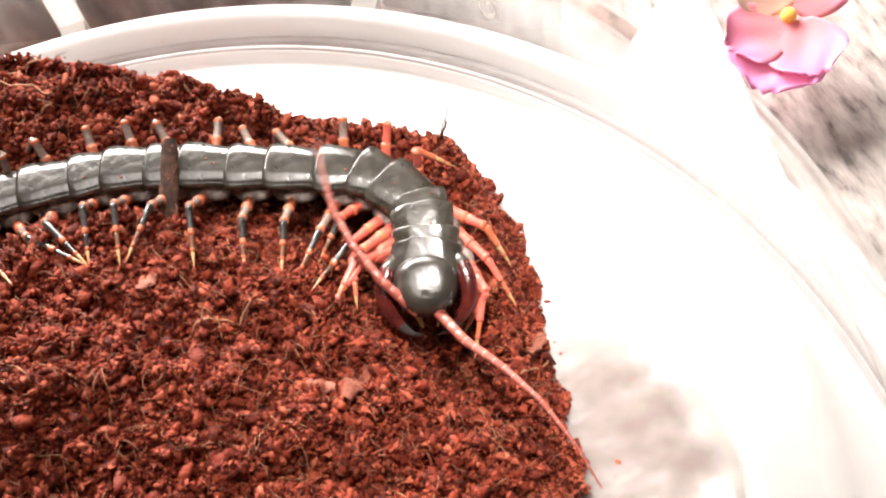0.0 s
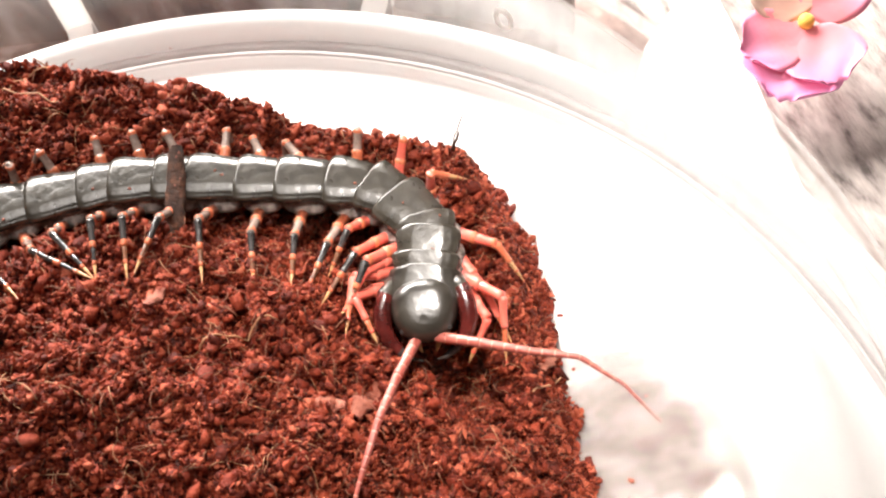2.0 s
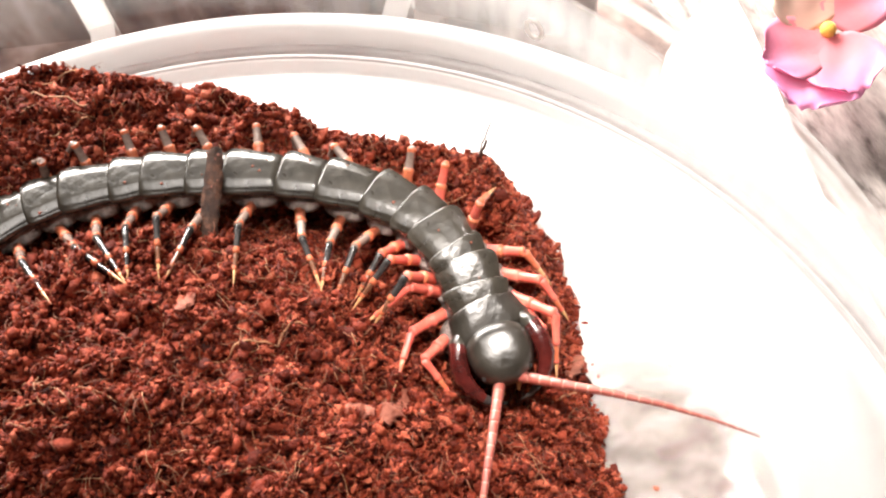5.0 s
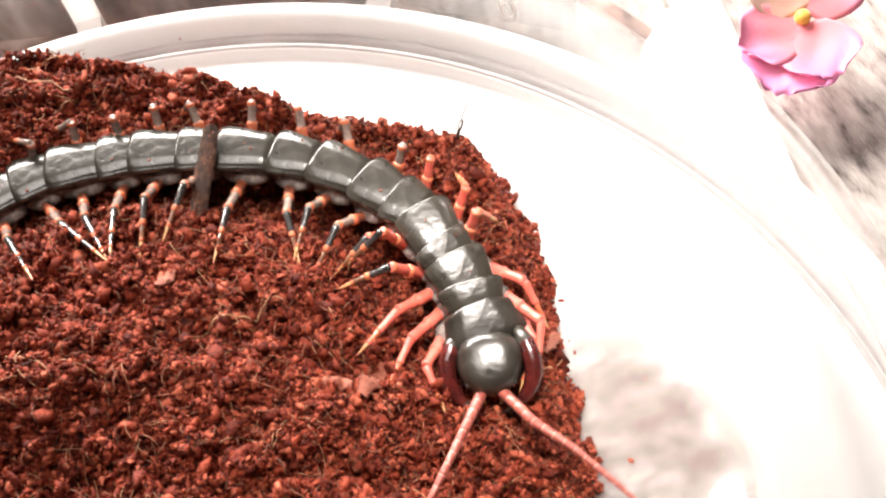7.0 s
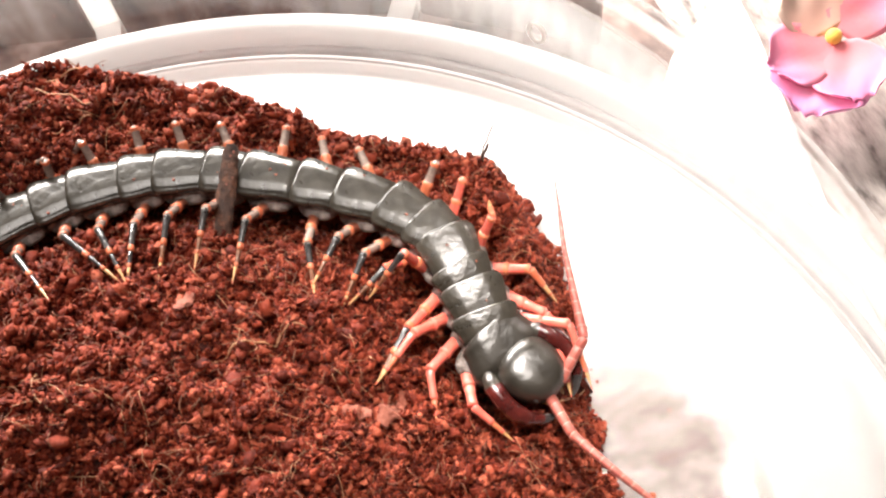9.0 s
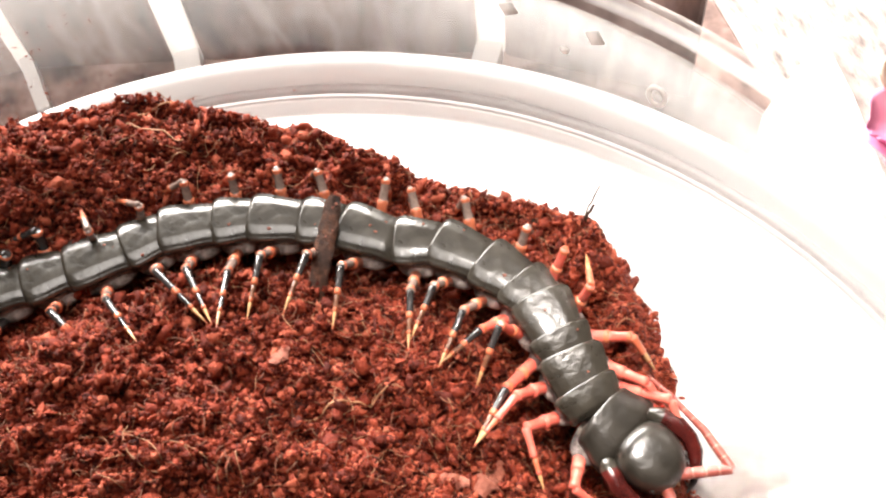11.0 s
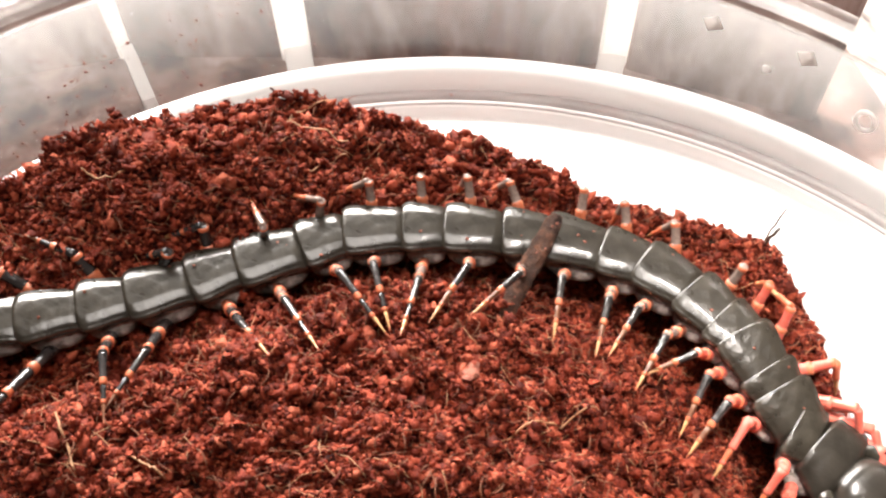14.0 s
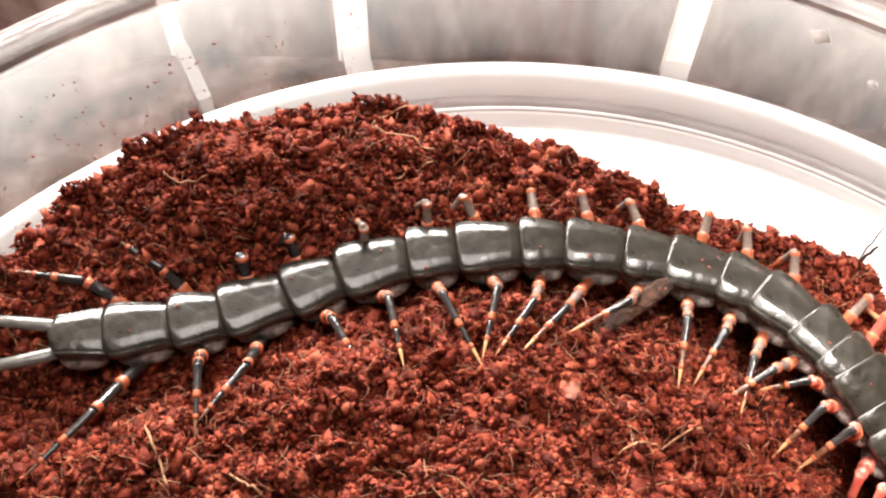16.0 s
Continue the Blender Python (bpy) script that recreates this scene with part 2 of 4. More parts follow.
def tube(path, radii, n=8, flat=1.0):
    """A closed tapering tube along a path."""
    path = [Vector(p) for p in path]
    verts, faces = [], []
    side = None
    for i, p in enumerate(path):
        d = (path[min(i + 1, len(path) - 1)] - path[max(i - 1, 0)]).normalized()
        ref = side if side else (Vector((0, 0, 1)) if abs(d.z) < 0.9 else Vector((0, 1, 0))).cross(d)
        side = (ref - ref.dot(d) * d).normalized()
        up = d.cross(side)
        for k in range(n):
            a = 2 * math.pi * k / n
            verts.append(p + radii[i] * (math.cos(a) * side + flat * math.sin(a) * up))
    for i in range(len(path) - 1):
        for k in range(n):
            j = (k + 1) % n
            faces.append((i * n + k, i * n + j, (i + 1) * n + j, (i + 1) * n + k))
    faces.append(tuple(reversed(range(n))))
    faces.append(tuple(range((len(path) - 1) * n, len(path) * n)))
    return verts, faces


def lathe(profile, centre, n=160, closed=True):
    """A profile of (radius, height) turned round the vertical through centre."""
    verts, faces, m = [], [], len(profile)
    for k in range(n):
        a = 2 * math.pi * k / n
        verts += [(centre[0] + r * math.cos(a), centre[1] + r * math.sin(a), z) for r, z in profile]
    for k in range(n):
        j = (k + 1) % n
        for i in range(m if closed else m - 1):
            l = (i + 1) % m
            faces.append((k * m + i, j * m + i, j * m + l, k * m + l))
    return verts, faces


def smooth_step(x):
    x = np.clip(x, 0, 1)
    return x * x * (3 - 2 * x)


def sign_noise(x, y, scale, seed=0.0):
    return noise.noise(Vector((x * scale + seed, y * scale - seed, seed * 0.7)))


# ---- the way of the animal's body: points along its back from brow to tail, in centimetres ----
BODY = {}
BODY[0.0] = (4.49, -1.94, 4.77, -1.11, 4.91, -0.83, 4.97, -0.68, 5.09, -0.16, 5.11, 0.10, 4.74, 0.85, 4.37, 1.24, 3.71, 1.56, 2.80, 2.01, 2.17, 2.29, 1.27, 2.73, 0.76, 2.92, -0.11, 3.22, -0.74, 3.33, -1.75, 3.51, -2.40, 3.59, -3.43, 3.39, -4.21, 3.34, -5.36, 3.41, -6.18, 3.43, -7.32, 3.43, -8.21, 3.58)
BODY[1.5] = (4.24, -2.16, 4.49, -1.29, 4.60, -0.92, 4.72, -0.78, 4.96, -0.22, 5.03, 0.00, 4.71, 0.81, 4.35, 1.23, 3.70, 1.56, 2.80, 1.99, 2.17, 2.26, 1.28, 2.69, 0.78, 2.88, -0.10, 3.18, -0.71, 3.28, -1.73, 3.43, -2.39, 3.55, -3.42, 3.35, -4.20, 3.30, -5.35, 3.37, -6.17, 3.39, -7.31, 3.39, -8.21, 3.54)
BODY[2.0] = (4.26, -1.91, 4.46, -1.27, 4.62, -0.93, 4.69, -0.79, 4.95, -0.28, 4.98, -0.05, 4.68, 0.77, 4.35, 1.20, 3.72, 1.57, 2.83, 1.99, 2.17, 2.29, 1.28, 2.71, 0.77, 2.91, -0.10, 3.20, -0.71, 3.31, -1.72, 3.46, -2.38, 3.56, -3.41, 3.38, -4.19, 3.33, -5.34, 3.39, -6.16, 3.41, -7.29, 3.42, -8.18, 3.54)
BODY[3.0] = (4.35, -2.12, 4.64, -1.41, 4.74, -1.06, 4.76, -0.91, 4.96, -0.43, 4.88, -0.15, 4.63, 0.66, 4.36, 1.10, 3.78, 1.57, 2.91, 2.00, 2.19, 2.37, 1.27, 2.78, 0.75, 3.00, -0.09, 3.29, -0.72, 3.43, -1.68, 3.56, -2.37, 3.61, -3.39, 3.48, -4.17, 3.43, -5.30, 3.47, -6.12, 3.49, -7.22, 3.50, -8.12, 3.57)
BODY[3.5] = (4.64, -2.35, 4.78, -1.57, 4.80, -1.17, 4.79, -1.06, 4.96, -0.52, 4.85, -0.22, 4.62, 0.59, 4.37, 1.04, 3.82, 1.55, 2.96, 2.00, 2.22, 2.40, 1.29, 2.81, 0.76, 3.04, -0.08, 3.32, -0.71, 3.47, -1.66, 3.61, -2.36, 3.64, -3.38, 3.52, -4.16, 3.47, -5.29, 3.50, -6.11, 3.52, -7.20, 3.53, -8.09, 3.58)
BODY[4.0] = (4.95, -2.46, 4.92, -1.58, 4.84, -1.18, 4.83, -1.08, 4.91, -0.57, 4.85, -0.31, 4.64, 0.50, 4.38, 0.96, 3.86, 1.50, 3.02, 1.99, 2.28, 2.42, 1.33, 2.84, 0.78, 3.07, -0.05, 3.35, -0.69, 3.50, -1.64, 3.65, -2.34, 3.67, -3.37, 3.54, -4.15, 3.49, -5.28, 3.52, -6.10, 3.54, -7.18, 3.55, -8.07, 3.59)
BODY[6.5] = (4.73, -3.59, 4.99, -2.61, 5.02, -2.00, 5.07, -1.70, 5.01, -1.12, 4.91, -0.80, 4.79, 0.03, 4.46, 0.52, 4.06, 1.14, 3.34, 1.92, 2.64, 2.42, 1.62, 2.93, 0.96, 3.17, 0.11, 3.46, -0.54, 3.61, -1.56, 3.80, -2.24, 3.78, -3.33, 3.58, -4.10, 3.53, -5.23, 3.57, -6.05, 3.59, -7.14, 3.59, -8.03, 3.65)
BODY[7.5] = (4.82, -3.53, 5.09, -2.61, 5.08, -2.03, 5.07, -1.84, 5.01, -1.17, 4.90, -0.83, 4.82, -0.03, 4.50, 0.47, 4.11, 1.08, 3.38, 1.82, 2.68, 2.34, 1.69, 2.88, 1.03, 3.15, 0.14, 3.45, -0.51, 3.58, -1.53, 3.75, -2.22, 3.72, -3.32, 3.55, -4.09, 3.50, -5.22, 3.54, -6.05, 3.56, -7.13, 3.56, -8.03, 3.62)
BODY[8.5] = (5.55, -3.28, 5.01, -2.36, 4.96, -1.86, 4.95, -1.73, 4.93, -1.12, 4.87, -0.79, 4.82, -0.03, 4.53, 0.47, 4.13, 1.06, 3.38, 1.70, 2.66, 2.23, 1.73, 2.79, 1.09, 3.10, 0.16, 3.41, -0.50, 3.53, -1.50, 3.66, -2.22, 3.63, -3.31, 3.51, -4.09, 3.46, -5.22, 3.50, -6.04, 3.52, -7.13, 3.52, -8.02, 3.57)
BODY[9.0] = (5.71, -3.34, 5.12, -2.40, 4.95, -1.94, 4.95, -1.77, 4.92, -1.10, 4.86, -0.77, 4.81, -0.03, 4.54, 0.47, 4.13, 1.06, 3.38, 1.67, 2.66, 2.18, 1.75, 2.75, 1.11, 3.08, 0.17, 3.39, -0.49, 3.51, -1.49, 3.63, -2.21, 3.59, -3.31, 3.49, -4.09, 3.44, -5.21, 3.48, -6.04, 3.50, -7.12, 3.50, -8.01, 3.56)
BODY[11.5] = (5.85, -3.64, 5.41, -2.72, 5.00, -2.06, 4.91, -1.76, 4.84, -1.15, 4.77, -0.73, 4.67, -0.02, 4.47, 0.46, 4.02, 1.10, 3.40, 1.73, 2.64, 2.00, 1.80, 2.65, 1.09, 2.97, 0.24, 3.32, -0.47, 3.48, -1.47, 3.64, -2.17, 3.51, -3.29, 3.45, -4.07, 3.40, -5.16, 3.44, -5.98, 3.46, -7.05, 3.47, -7.86, 3.56)
BODY[13.0] = (5.95, -3.58, 5.54, -2.64, 5.19, -1.98, 5.03, -1.78, 4.88, -1.18, 4.77, -0.81, 4.66, -0.03, 4.48, 0.42, 4.16, 1.11, 3.49, 1.76, 2.79, 2.22, 1.94, 2.71, 1.21, 3.01, 0.32, 3.33, -0.36, 3.51, -1.37, 3.71, -2.12, 3.65, -3.21, 3.62, -4.09, 3.53, -5.17, 3.51, -5.99, 3.53, -7.04, 3.54, -7.84, 3.64)
BODY[14.5] = (6.17, -3.90, 5.75, -2.88, 5.40, -2.22, 5.30, -2.08, 5.16, -1.44, 5.08, -1.13, 4.90, -0.40, 4.73, -0.08, 4.38, 0.70, 3.90, 1.42, 3.31, 1.88, 2.46, 2.47, 1.68, 2.76, 0.65, 3.16, -0.06, 3.35, -1.13, 3.58, -1.99, 3.52, -3.16, 3.48, -4.01, 3.39, -5.14, 3.35, -5.95, 3.38, -7.02, 3.47, -7.83, 3.56)
BODY[16.0] = (6.07, -4.10, 5.76, -3.08, 5.41, -2.43, 5.33, -2.23, 5.19, -1.59, 5.11, -1.28, 4.94, -0.59, 4.78, -0.18, 4.53, 0.48, 4.05, 1.23, 3.56, 1.67, 2.70, 2.27, 2.02, 2.61, 0.99, 3.03, 0.25, 3.21, -0.88, 3.40, -1.74, 3.52, -2.98, 3.47, -3.91, 3.33, -5.01, 3.24, -5.87, 3.29, -6.92, 3.39, -7.78, 3.52)
BODY_TIMES = sorted(BODY)


def body_points(t):
    """The 23 back joints at t seconds, gliding between the rows."""
    data = [np.array(BODY[s], float).reshape(-1, 2) for s in BODY_TIMES]
    i = int(np.clip(np.searchsorted(BODY_TIMES, t, "right") - 1, 0, len(BODY_TIMES) - 2))
    a, b = BODY_TIMES[i], BODY_TIMES[i + 1]
    u = np.clip((t - a) / (b - a), 0, 1)

    def slope(k):
        lo, hi = max(k - 1, 0), min(k + 1, len(data) - 1)
        return (data[hi] - data[lo]) / (BODY_TIMES[hi] - BODY_TIMES[lo])

    h = b - a
    p0, p1, m0, m1 = data[i], data[i + 1], slope(i) * h, slope(i + 1) * h
    return (2 * u**3 - 3 * u**2 + 1) * p0 + (u**3 - 2 * u**2 + u) * m0 + (3 * u**2 - 2 * u**3) * p1 + (u**3 - u**2) * m1


def back_height(x, y):
    return 3.75 - 0.04 * max(0.0, x) - 0.25 * max(0.0, -y - 0.5)


# ---- the bed of coir ----
FLOOR_Z = 1.2
TUB = (-2.6, -4.6)
EDGE = ((4.8, -9.0), (5.5, -5.2), (6.08, -2.4), (6.58, 0.0), (6.45, 1.62), (5.42, 2.40), (4.15, 3.36), (3.05, 4.45), (2.1, 5.48), (0.4, 6.28), (-0.75, 7.05), (-1.5, 9.5))
MOUNDS = ((-2.5, -1.0, 3.2, 0.936), (-4.4, 6.2, 2.8, 0.74), (6.0, 1.0, 1.6, 0.18), (5.5, -5.0, 2.6, -0.974), (2.2, 4.7, 1.7, -0.26))
TRAIL = body_points(7.5)


def edge_distance(x, y):
    """How far inside the bed's free edge a place lies."""
    best = np.full(np.shape(x), 1e9)
    sign = np.ones(np.shape(x))
    for (ax, ay), (bx, by) in zip(EDGE, EDGE[1:]):
        dx, dy = bx - ax, by - ay
        u = np.clip(((x - ax) * dx + (y - ay) * dy) / (dx * dx + dy * dy), 0, 1)
        ex, ey = x - ax - u * dx, y - ay - u * dy
        d = np.hypot(ex, ey)
        side = np.where(dx * (y - ay) - dy * (x - ax) > 0, 1.0, -1.0)
        sign = np.where(d < best, side, sign)
        best = np.minimum(best, d)
    return best * sign


def trail_distance(x, y):
    best, sign = np.full(np.shape(x), 1e9), np.ones(np.shape(x))
    for (ax, ay), (bx, by) in zip(TRAIL[2:], TRAIL[3:]):
        dx, dy = bx - ax, by - ay
        u = np.clip(((x - ax) * dx + (y - ay) * dy) / (dx * dx + dy * dy), 0, 1)
        d = np.hypot(x - ax - u * dx, y - ay - u * dy)
        side = np.where(dx * (y - ay) - dy * (x - ax) > 0, 1.0, -1.0)
        sign = np.where(d < best, side, sign)
        best = np.minimum(best, d)
    return best, sign


def bed_height(x, y):
    x, y = np.asarray(x, float), np.asarray(y, float)
    z = 3.183 - 0.034 * x
    for a, b, s, amount in MOUNDS:
        z = z + amount * np.exp(-((x - a) ** 2 + (y - b) ** 2) / (2 * s * s))
    d, side = trail_distance(x, y)
    near = side > 0
    reach = 1.25 + 0.5 * smooth_step((-1.0 - x) / 3.0)
    z = z - np.where(near, 1.08 * np.exp(-((d / reach) ** 4)), 0.7 * np.exp(-((d / (0.8 + 0.7 * smooth_step((-3.0 - x) / 3.0))) ** 2)))
    e = edge_distance(x, y)
    z = FLOOR_Z + (z - FLOOR_Z) * smooth_step((e + 0.42) / 0.8)
    return z


# ---- the room and the table ----
def box(name, lo, hi, mat, label, category, kind="structure"):
    (x0, y0, z0), (x1, y1, z1) = lo, hi
    v = [(x, y, z) for z in (z0, z1) for y in (y0, y1) for x in (x0, x1)]
    f = [(0, 2, 3, 1), (4, 5, 7, 6), (0, 1, 5, 4), (2, 6, 7, 3), (0, 4, 6, 2), (1, 3, 7, 5)]
    return tagged(mesh_object(name, v, f, mat, smooth=False), label, category, kind=kind)


TABLE_Z = -1.3
STONE_Z = -1.6


def build_room():
    box("tabletop", (-60, -60, -5.3), (70, 60, STONE_Z), M_TABLE, "streaky pale grey stone tabletop under the mat", "table")
    rim = ((12.7, -29.5), (12.9, -29.0), (12.9, 21.0), (12.7, 21.5), (-27.5, 21.5), (-28.0, 21.0), (-28.0, -29.0), (-27.5, -29.5))
    v = [(x, y, z) for z in (STONE_Z, TABLE_Z - 0.06) for x, y in rim] + [(x * 0.995, y * 0.995, TABLE_Z) for x, y in rim]
    f = [(i * 8 + k, i * 8 + (k + 1) % 8, i * 8 + 8 + (k + 1) % 8, i * 8 + 8 + k) for i in range(2) for k in range(8)] + [tuple(range(16, 24)), tuple(reversed(range(8)))]
    tagged(mesh_object("table_mat", v, f, M_BOARD, smooth=False), "dark brown mottled mat under the white tray", "mat")
    box("floor", (-160, -160, -80), (170, 160, -76), M_WALL, "plain dim floor of the room", "floor")
    box("wall_north", (-160, 150, -76), (170, 158, 170), M_WALL, "plain dim wall behind the table", "wall")
    box("wall_south", (-160, -158, -76), (170, -150, 170), M_WALL, "plain dim wall of the room", "wall")
    box("wall_east", (160, -150, -76), (168, 150, 170), M_WALL, "plain dim wall of the room", "wall")
    box("wall_west", (-158, -150, -76), (-150, 150, 170), M_WALL, "plain dim wall of the room", "wall")
    box("ceiling", (-158, -158, 170), (168, 158, 176), M_WALL, "plain dim ceiling of the room", "ceiling")


build_room()


# ---- the white plate and the clear tub on it ----
def build_plate():
    prof = [(0.02, TABLE_Z), (13.6, TABLE_Z), (14.3, TABLE_Z + 0.3), (14.7, 0.25), (14.85, 0.9), (14.8, 1.35), (14.6, 1.52), (14.35, 1.48), (14.22, 1.3), (14.15, 0.85),
            (13.85, 0.8), (13.8, 0.95), (13.72, 1.05), (13.6, 1.0), (13.55, 0.8), (13.35, 0.8), (13.3, 0.85), (13.1, 0.9), (0.02, 0.9)]
    v, f = lathe(prof, (-2.05, -5.2), 180)
    ob = mesh_object("round_tray", v, f, M_PLATE)
    # added grey rings draw the shaded arcs of the groove
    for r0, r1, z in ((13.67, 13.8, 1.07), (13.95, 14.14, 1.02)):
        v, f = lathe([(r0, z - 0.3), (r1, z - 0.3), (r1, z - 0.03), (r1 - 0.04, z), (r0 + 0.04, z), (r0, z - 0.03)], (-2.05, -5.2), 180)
        mesh_object("groove_shade_ring", v, f, M_GREY, ob, "grey ring added for the shading in the groove of the rim")
    return tagged(ob, "round white plastic tray with a grooved raised rim, on the table", "tray")


def build_tub():
    tub = tagged(new("plastic_tub"), "clear scuffed plastic tub standing on a white tray", "tub")
    tub.location = (TUB[0] * CM, TUB[1] * CM, 0.95 * CM)

    def shifted(prof, n=180):
        v, f = lathe(prof, (0, 0), n)
        return [(x, y, z - 0.95) for x, y, z in v], f

    v, f = shifted([(0.02, 0.95), (11.1, 0.95), (11.45, 1.05), (11.4, 1.2), (11.05, 1.12), (0.02, 1.12)])
    mesh_object("tub_floor", v, f, M_CLEAR, tub)
    v, f = shifted([(11.47, 1.05), (11.8, 1.35), (11.95, 2.0), (12.25, 6.6), (12.13, 6.6), (11.83, 2.0), (11.68, 1.4), (11.42, 1.2)])
    mesh_object("tub_wall", v, f, M_CLEAR, tub)
    v, f = shifted([(12.12, 6.62), (12.05, 6.8), (12.2, 6.95), (12.5, 7.02), (12.75, 6.9), (12.8, 6.3), (12.7, 6.3), (12.64, 6.8), (12.5, 6.9), (12.32, 6.85), (12.26, 6.62)])
    mesh_object("tub_rim", v, f, M_RIM, tub, "thick folded clear plastic rim")
    return tub


def build_paper():
    rim = ((2.0, -32.0), (14.6, -32.0), (14.5, -8.0), (14.2, -2.2), (13.75, 0.1), (14.2, 2.6), (14.7, 5.2), (14.9, 7.2), (12.4, 5.4), (10.6, 3.0), (2.0, -2.0))
    n, z = len(rim), TABLE_Z + 0.02
    v = [(x, y, z) for x, y in rim] + [(x, y, z + 0.04) for x, y in rim]
    f = [tuple(reversed(range(n))), tuple(range(n, 2 * n))] + [(k, (k + 1) % n, n + (k + 1) % n, n + k) for k in range(n)]
    tagged(mesh_object("white_paper", v, f, M_PLATE, smooth=False), "sheet of white paper with a torn edge, under the white tray", "paper")


build_paper()
build_plate()
tub = build_tub()


# ---- coir bed: one sheet, crumbs and loose fibres ----
def lattice_noise(x, y, scale, seed):
    rng = np.random.default_rng(seed)
    grid = rng.random((257, 257))
    u, v = x * scale, y * scale
    i, j = np.floor(u).astype(int), np.floor(v).astype(int)
    a, b = smooth_step(u - i), smooth_step(v - j)
    g = lambda p, q: grid[p % 257, q % 257]
    return (g(i, j) * (1 - a) + g(i + 1, j) * a) * (1 - b) + (g(i, j + 1) * (1 - a) + g(i + 1, j + 1) * a) * b - 0.5


def bed_surface(x, y):
    x, y = np.asarray(x, float), np.asarray(y, float)
    e = np.clip(edge_distance(x, y) + 0.4, 0, 1)
    lumps = 0.40 * lattice_noise(x, y, 0.9, 3) + 0.42 * lattice_noise(x, y, 2.3, 4) + 0.34 * lattice_noise(x, y, 4.6, 5) + 0.26 * lattice_noise(x, y, 7.7, 6)
    return bed_height(x, y) + lumps * e


def build_bed():
    step = 0.11
    xs, ys = np.arange(-13.6, 8.0, step), np.arange(-16.0, 8.2, step)
    X, Y = np.meshgrid(xs, ys)
    ragged = 0.35 * lattice_noise(X, Y, 1.6, 7) + 0.2 * lattice_noise(X, Y, 4.0, 8)
    inside = (np.hypot(X - TUB[0], Y - TUB[1]) < 11.66 + 0.4 * ragged) & (edge_distance(X, Y) + ragged > -0.42)
    Z = bed_surface(X, Y) - 0.05
    ids = -np.ones(X.shape, int)
    ids[inside] = np.arange(inside.sum())
    verts = np.stack([X[inside], Y[inside], Z[inside]], 1)
    q = np.stack([ids[:-1, :-1], ids[:-1, 1:], ids[1:, 1:], ids[1:, :-1]], -1).reshape(-1, 4)
    q = q[(q >= 0).all(1)]
    ob = mesh_object("coir_bed", verts.tolist(), q.tolist(), M_BED)
    tagged(ob, "damp red-brown coconut fibre bed heaped in the tub", "substrate", kind="stuff")


PHI = (1 + 5**0.5) / 2
ICO_V = np.array([(-1, PHI, 0), (1, PHI, 0), (-1, -PHI, 0), (1, -PHI, 0), (0, -1, PHI), (0, 1, PHI), (0, -1, -PHI), (0, 1, -PHI), (PHI, 0, -1), (PHI, 0, 1), (-PHI, 0, -1), (-PHI, 0, 1)]) / 1.9
ICO_F = np.array([(0, 11, 5), (0, 5, 1), (0, 1, 7), (0, 7, 10), (0, 10, 11), (1, 5, 9), (5, 11, 4), (11, 10, 2), (10, 7, 6), (7, 1, 8),
                  (3, 9, 4), (3, 4, 2), (3, 2, 6), (3, 6, 8), (3, 8, 9), (4, 9, 5), (2, 4, 11), (6, 2, 10), (8, 6, 7), (9, 8, 1)])


OCT_V = np.array([(1, 0, 0), (-1, 0, 0), (0, 1, 0), (0, -1, 0), (0, 0, 1), (0, 0, -1)], float)
OCT_F = np.array([(0, 2, 4), (2, 1, 4), (1, 3, 4), (3, 0, 4), (2, 0, 5), (1, 2, 5), (3, 1, 5), (0, 3, 5)])


def crumbs(name, x, y, z, r, mat, label, seed, V=ICO_V, F=ICO_F, smooth=True):
    """Many small angular crumbs in one mesh."""
    rng = np.random.default_rng(seed)
    n = len(x)
    k = len(V)
    shape = V[None] * (1 + 1.2 * (rng.random((n, k, 1)) - 0.5)) + 0.6 * (rng.random((n, k, 3)) - 0.5)
    shape = shape * (r[:, None, None] * np.stack([rng.uniform(0.8, 1.7, n), rng.uniform(0.55, 1.0, n), rng.uniform(0.5, 1.0, n)], 1)[:, None])
    qs = rng.normal(size=(n, 4))
    qs /= np.linalg.norm(qs, axis=1)[:, None]
    w, a, b, c = qs.T
    R = np.stack([np.stack([1 - 2 * (b * b + c * c), 2 * (a * b - c * w), 2 * (a * c + b * w)], 1),
                  np.stack([2 * (a * b + c * w), 1 - 2 * (a * a + c * c), 2 * (b * c - a * w)], 1),
                  np.stack([2 * (a * c - b * w), 2 * (b * c + a * w), 1 - 2 * (a * a + b * b)], 1)], 1)
    co = (np.einsum("nij,nvj->nvi", R, shape) + np.stack([x, y, z], 1)[:, None]) * CM
    faces = (F[None] + k * np.arange(n)[:, None, None]).reshape(-1, 3)
    me = bpy.data.meshes.new(name)
    me.vertices.add(n * k)
    me.vertices.foreach_set("co", co.reshape(-1))
    me.loops.add(faces.size)
    me.loops.foreach_set("vertex_index", faces.reshape(-1))
    me.polygons.add(len(faces))
    me.polygons.foreach_set("loop_start", np.arange(0, faces.size, 3))
    me.polygons.foreach_set("loop_total", np.full(len(faces), 3))
    me.polygons.foreach_set("use_smooth", np.full(len(faces), smooth))
    me.update(calc_edges=True)
    me.materials.append(mat)
    return tagged(new(name, me), label, "substrate", kind="stuff")


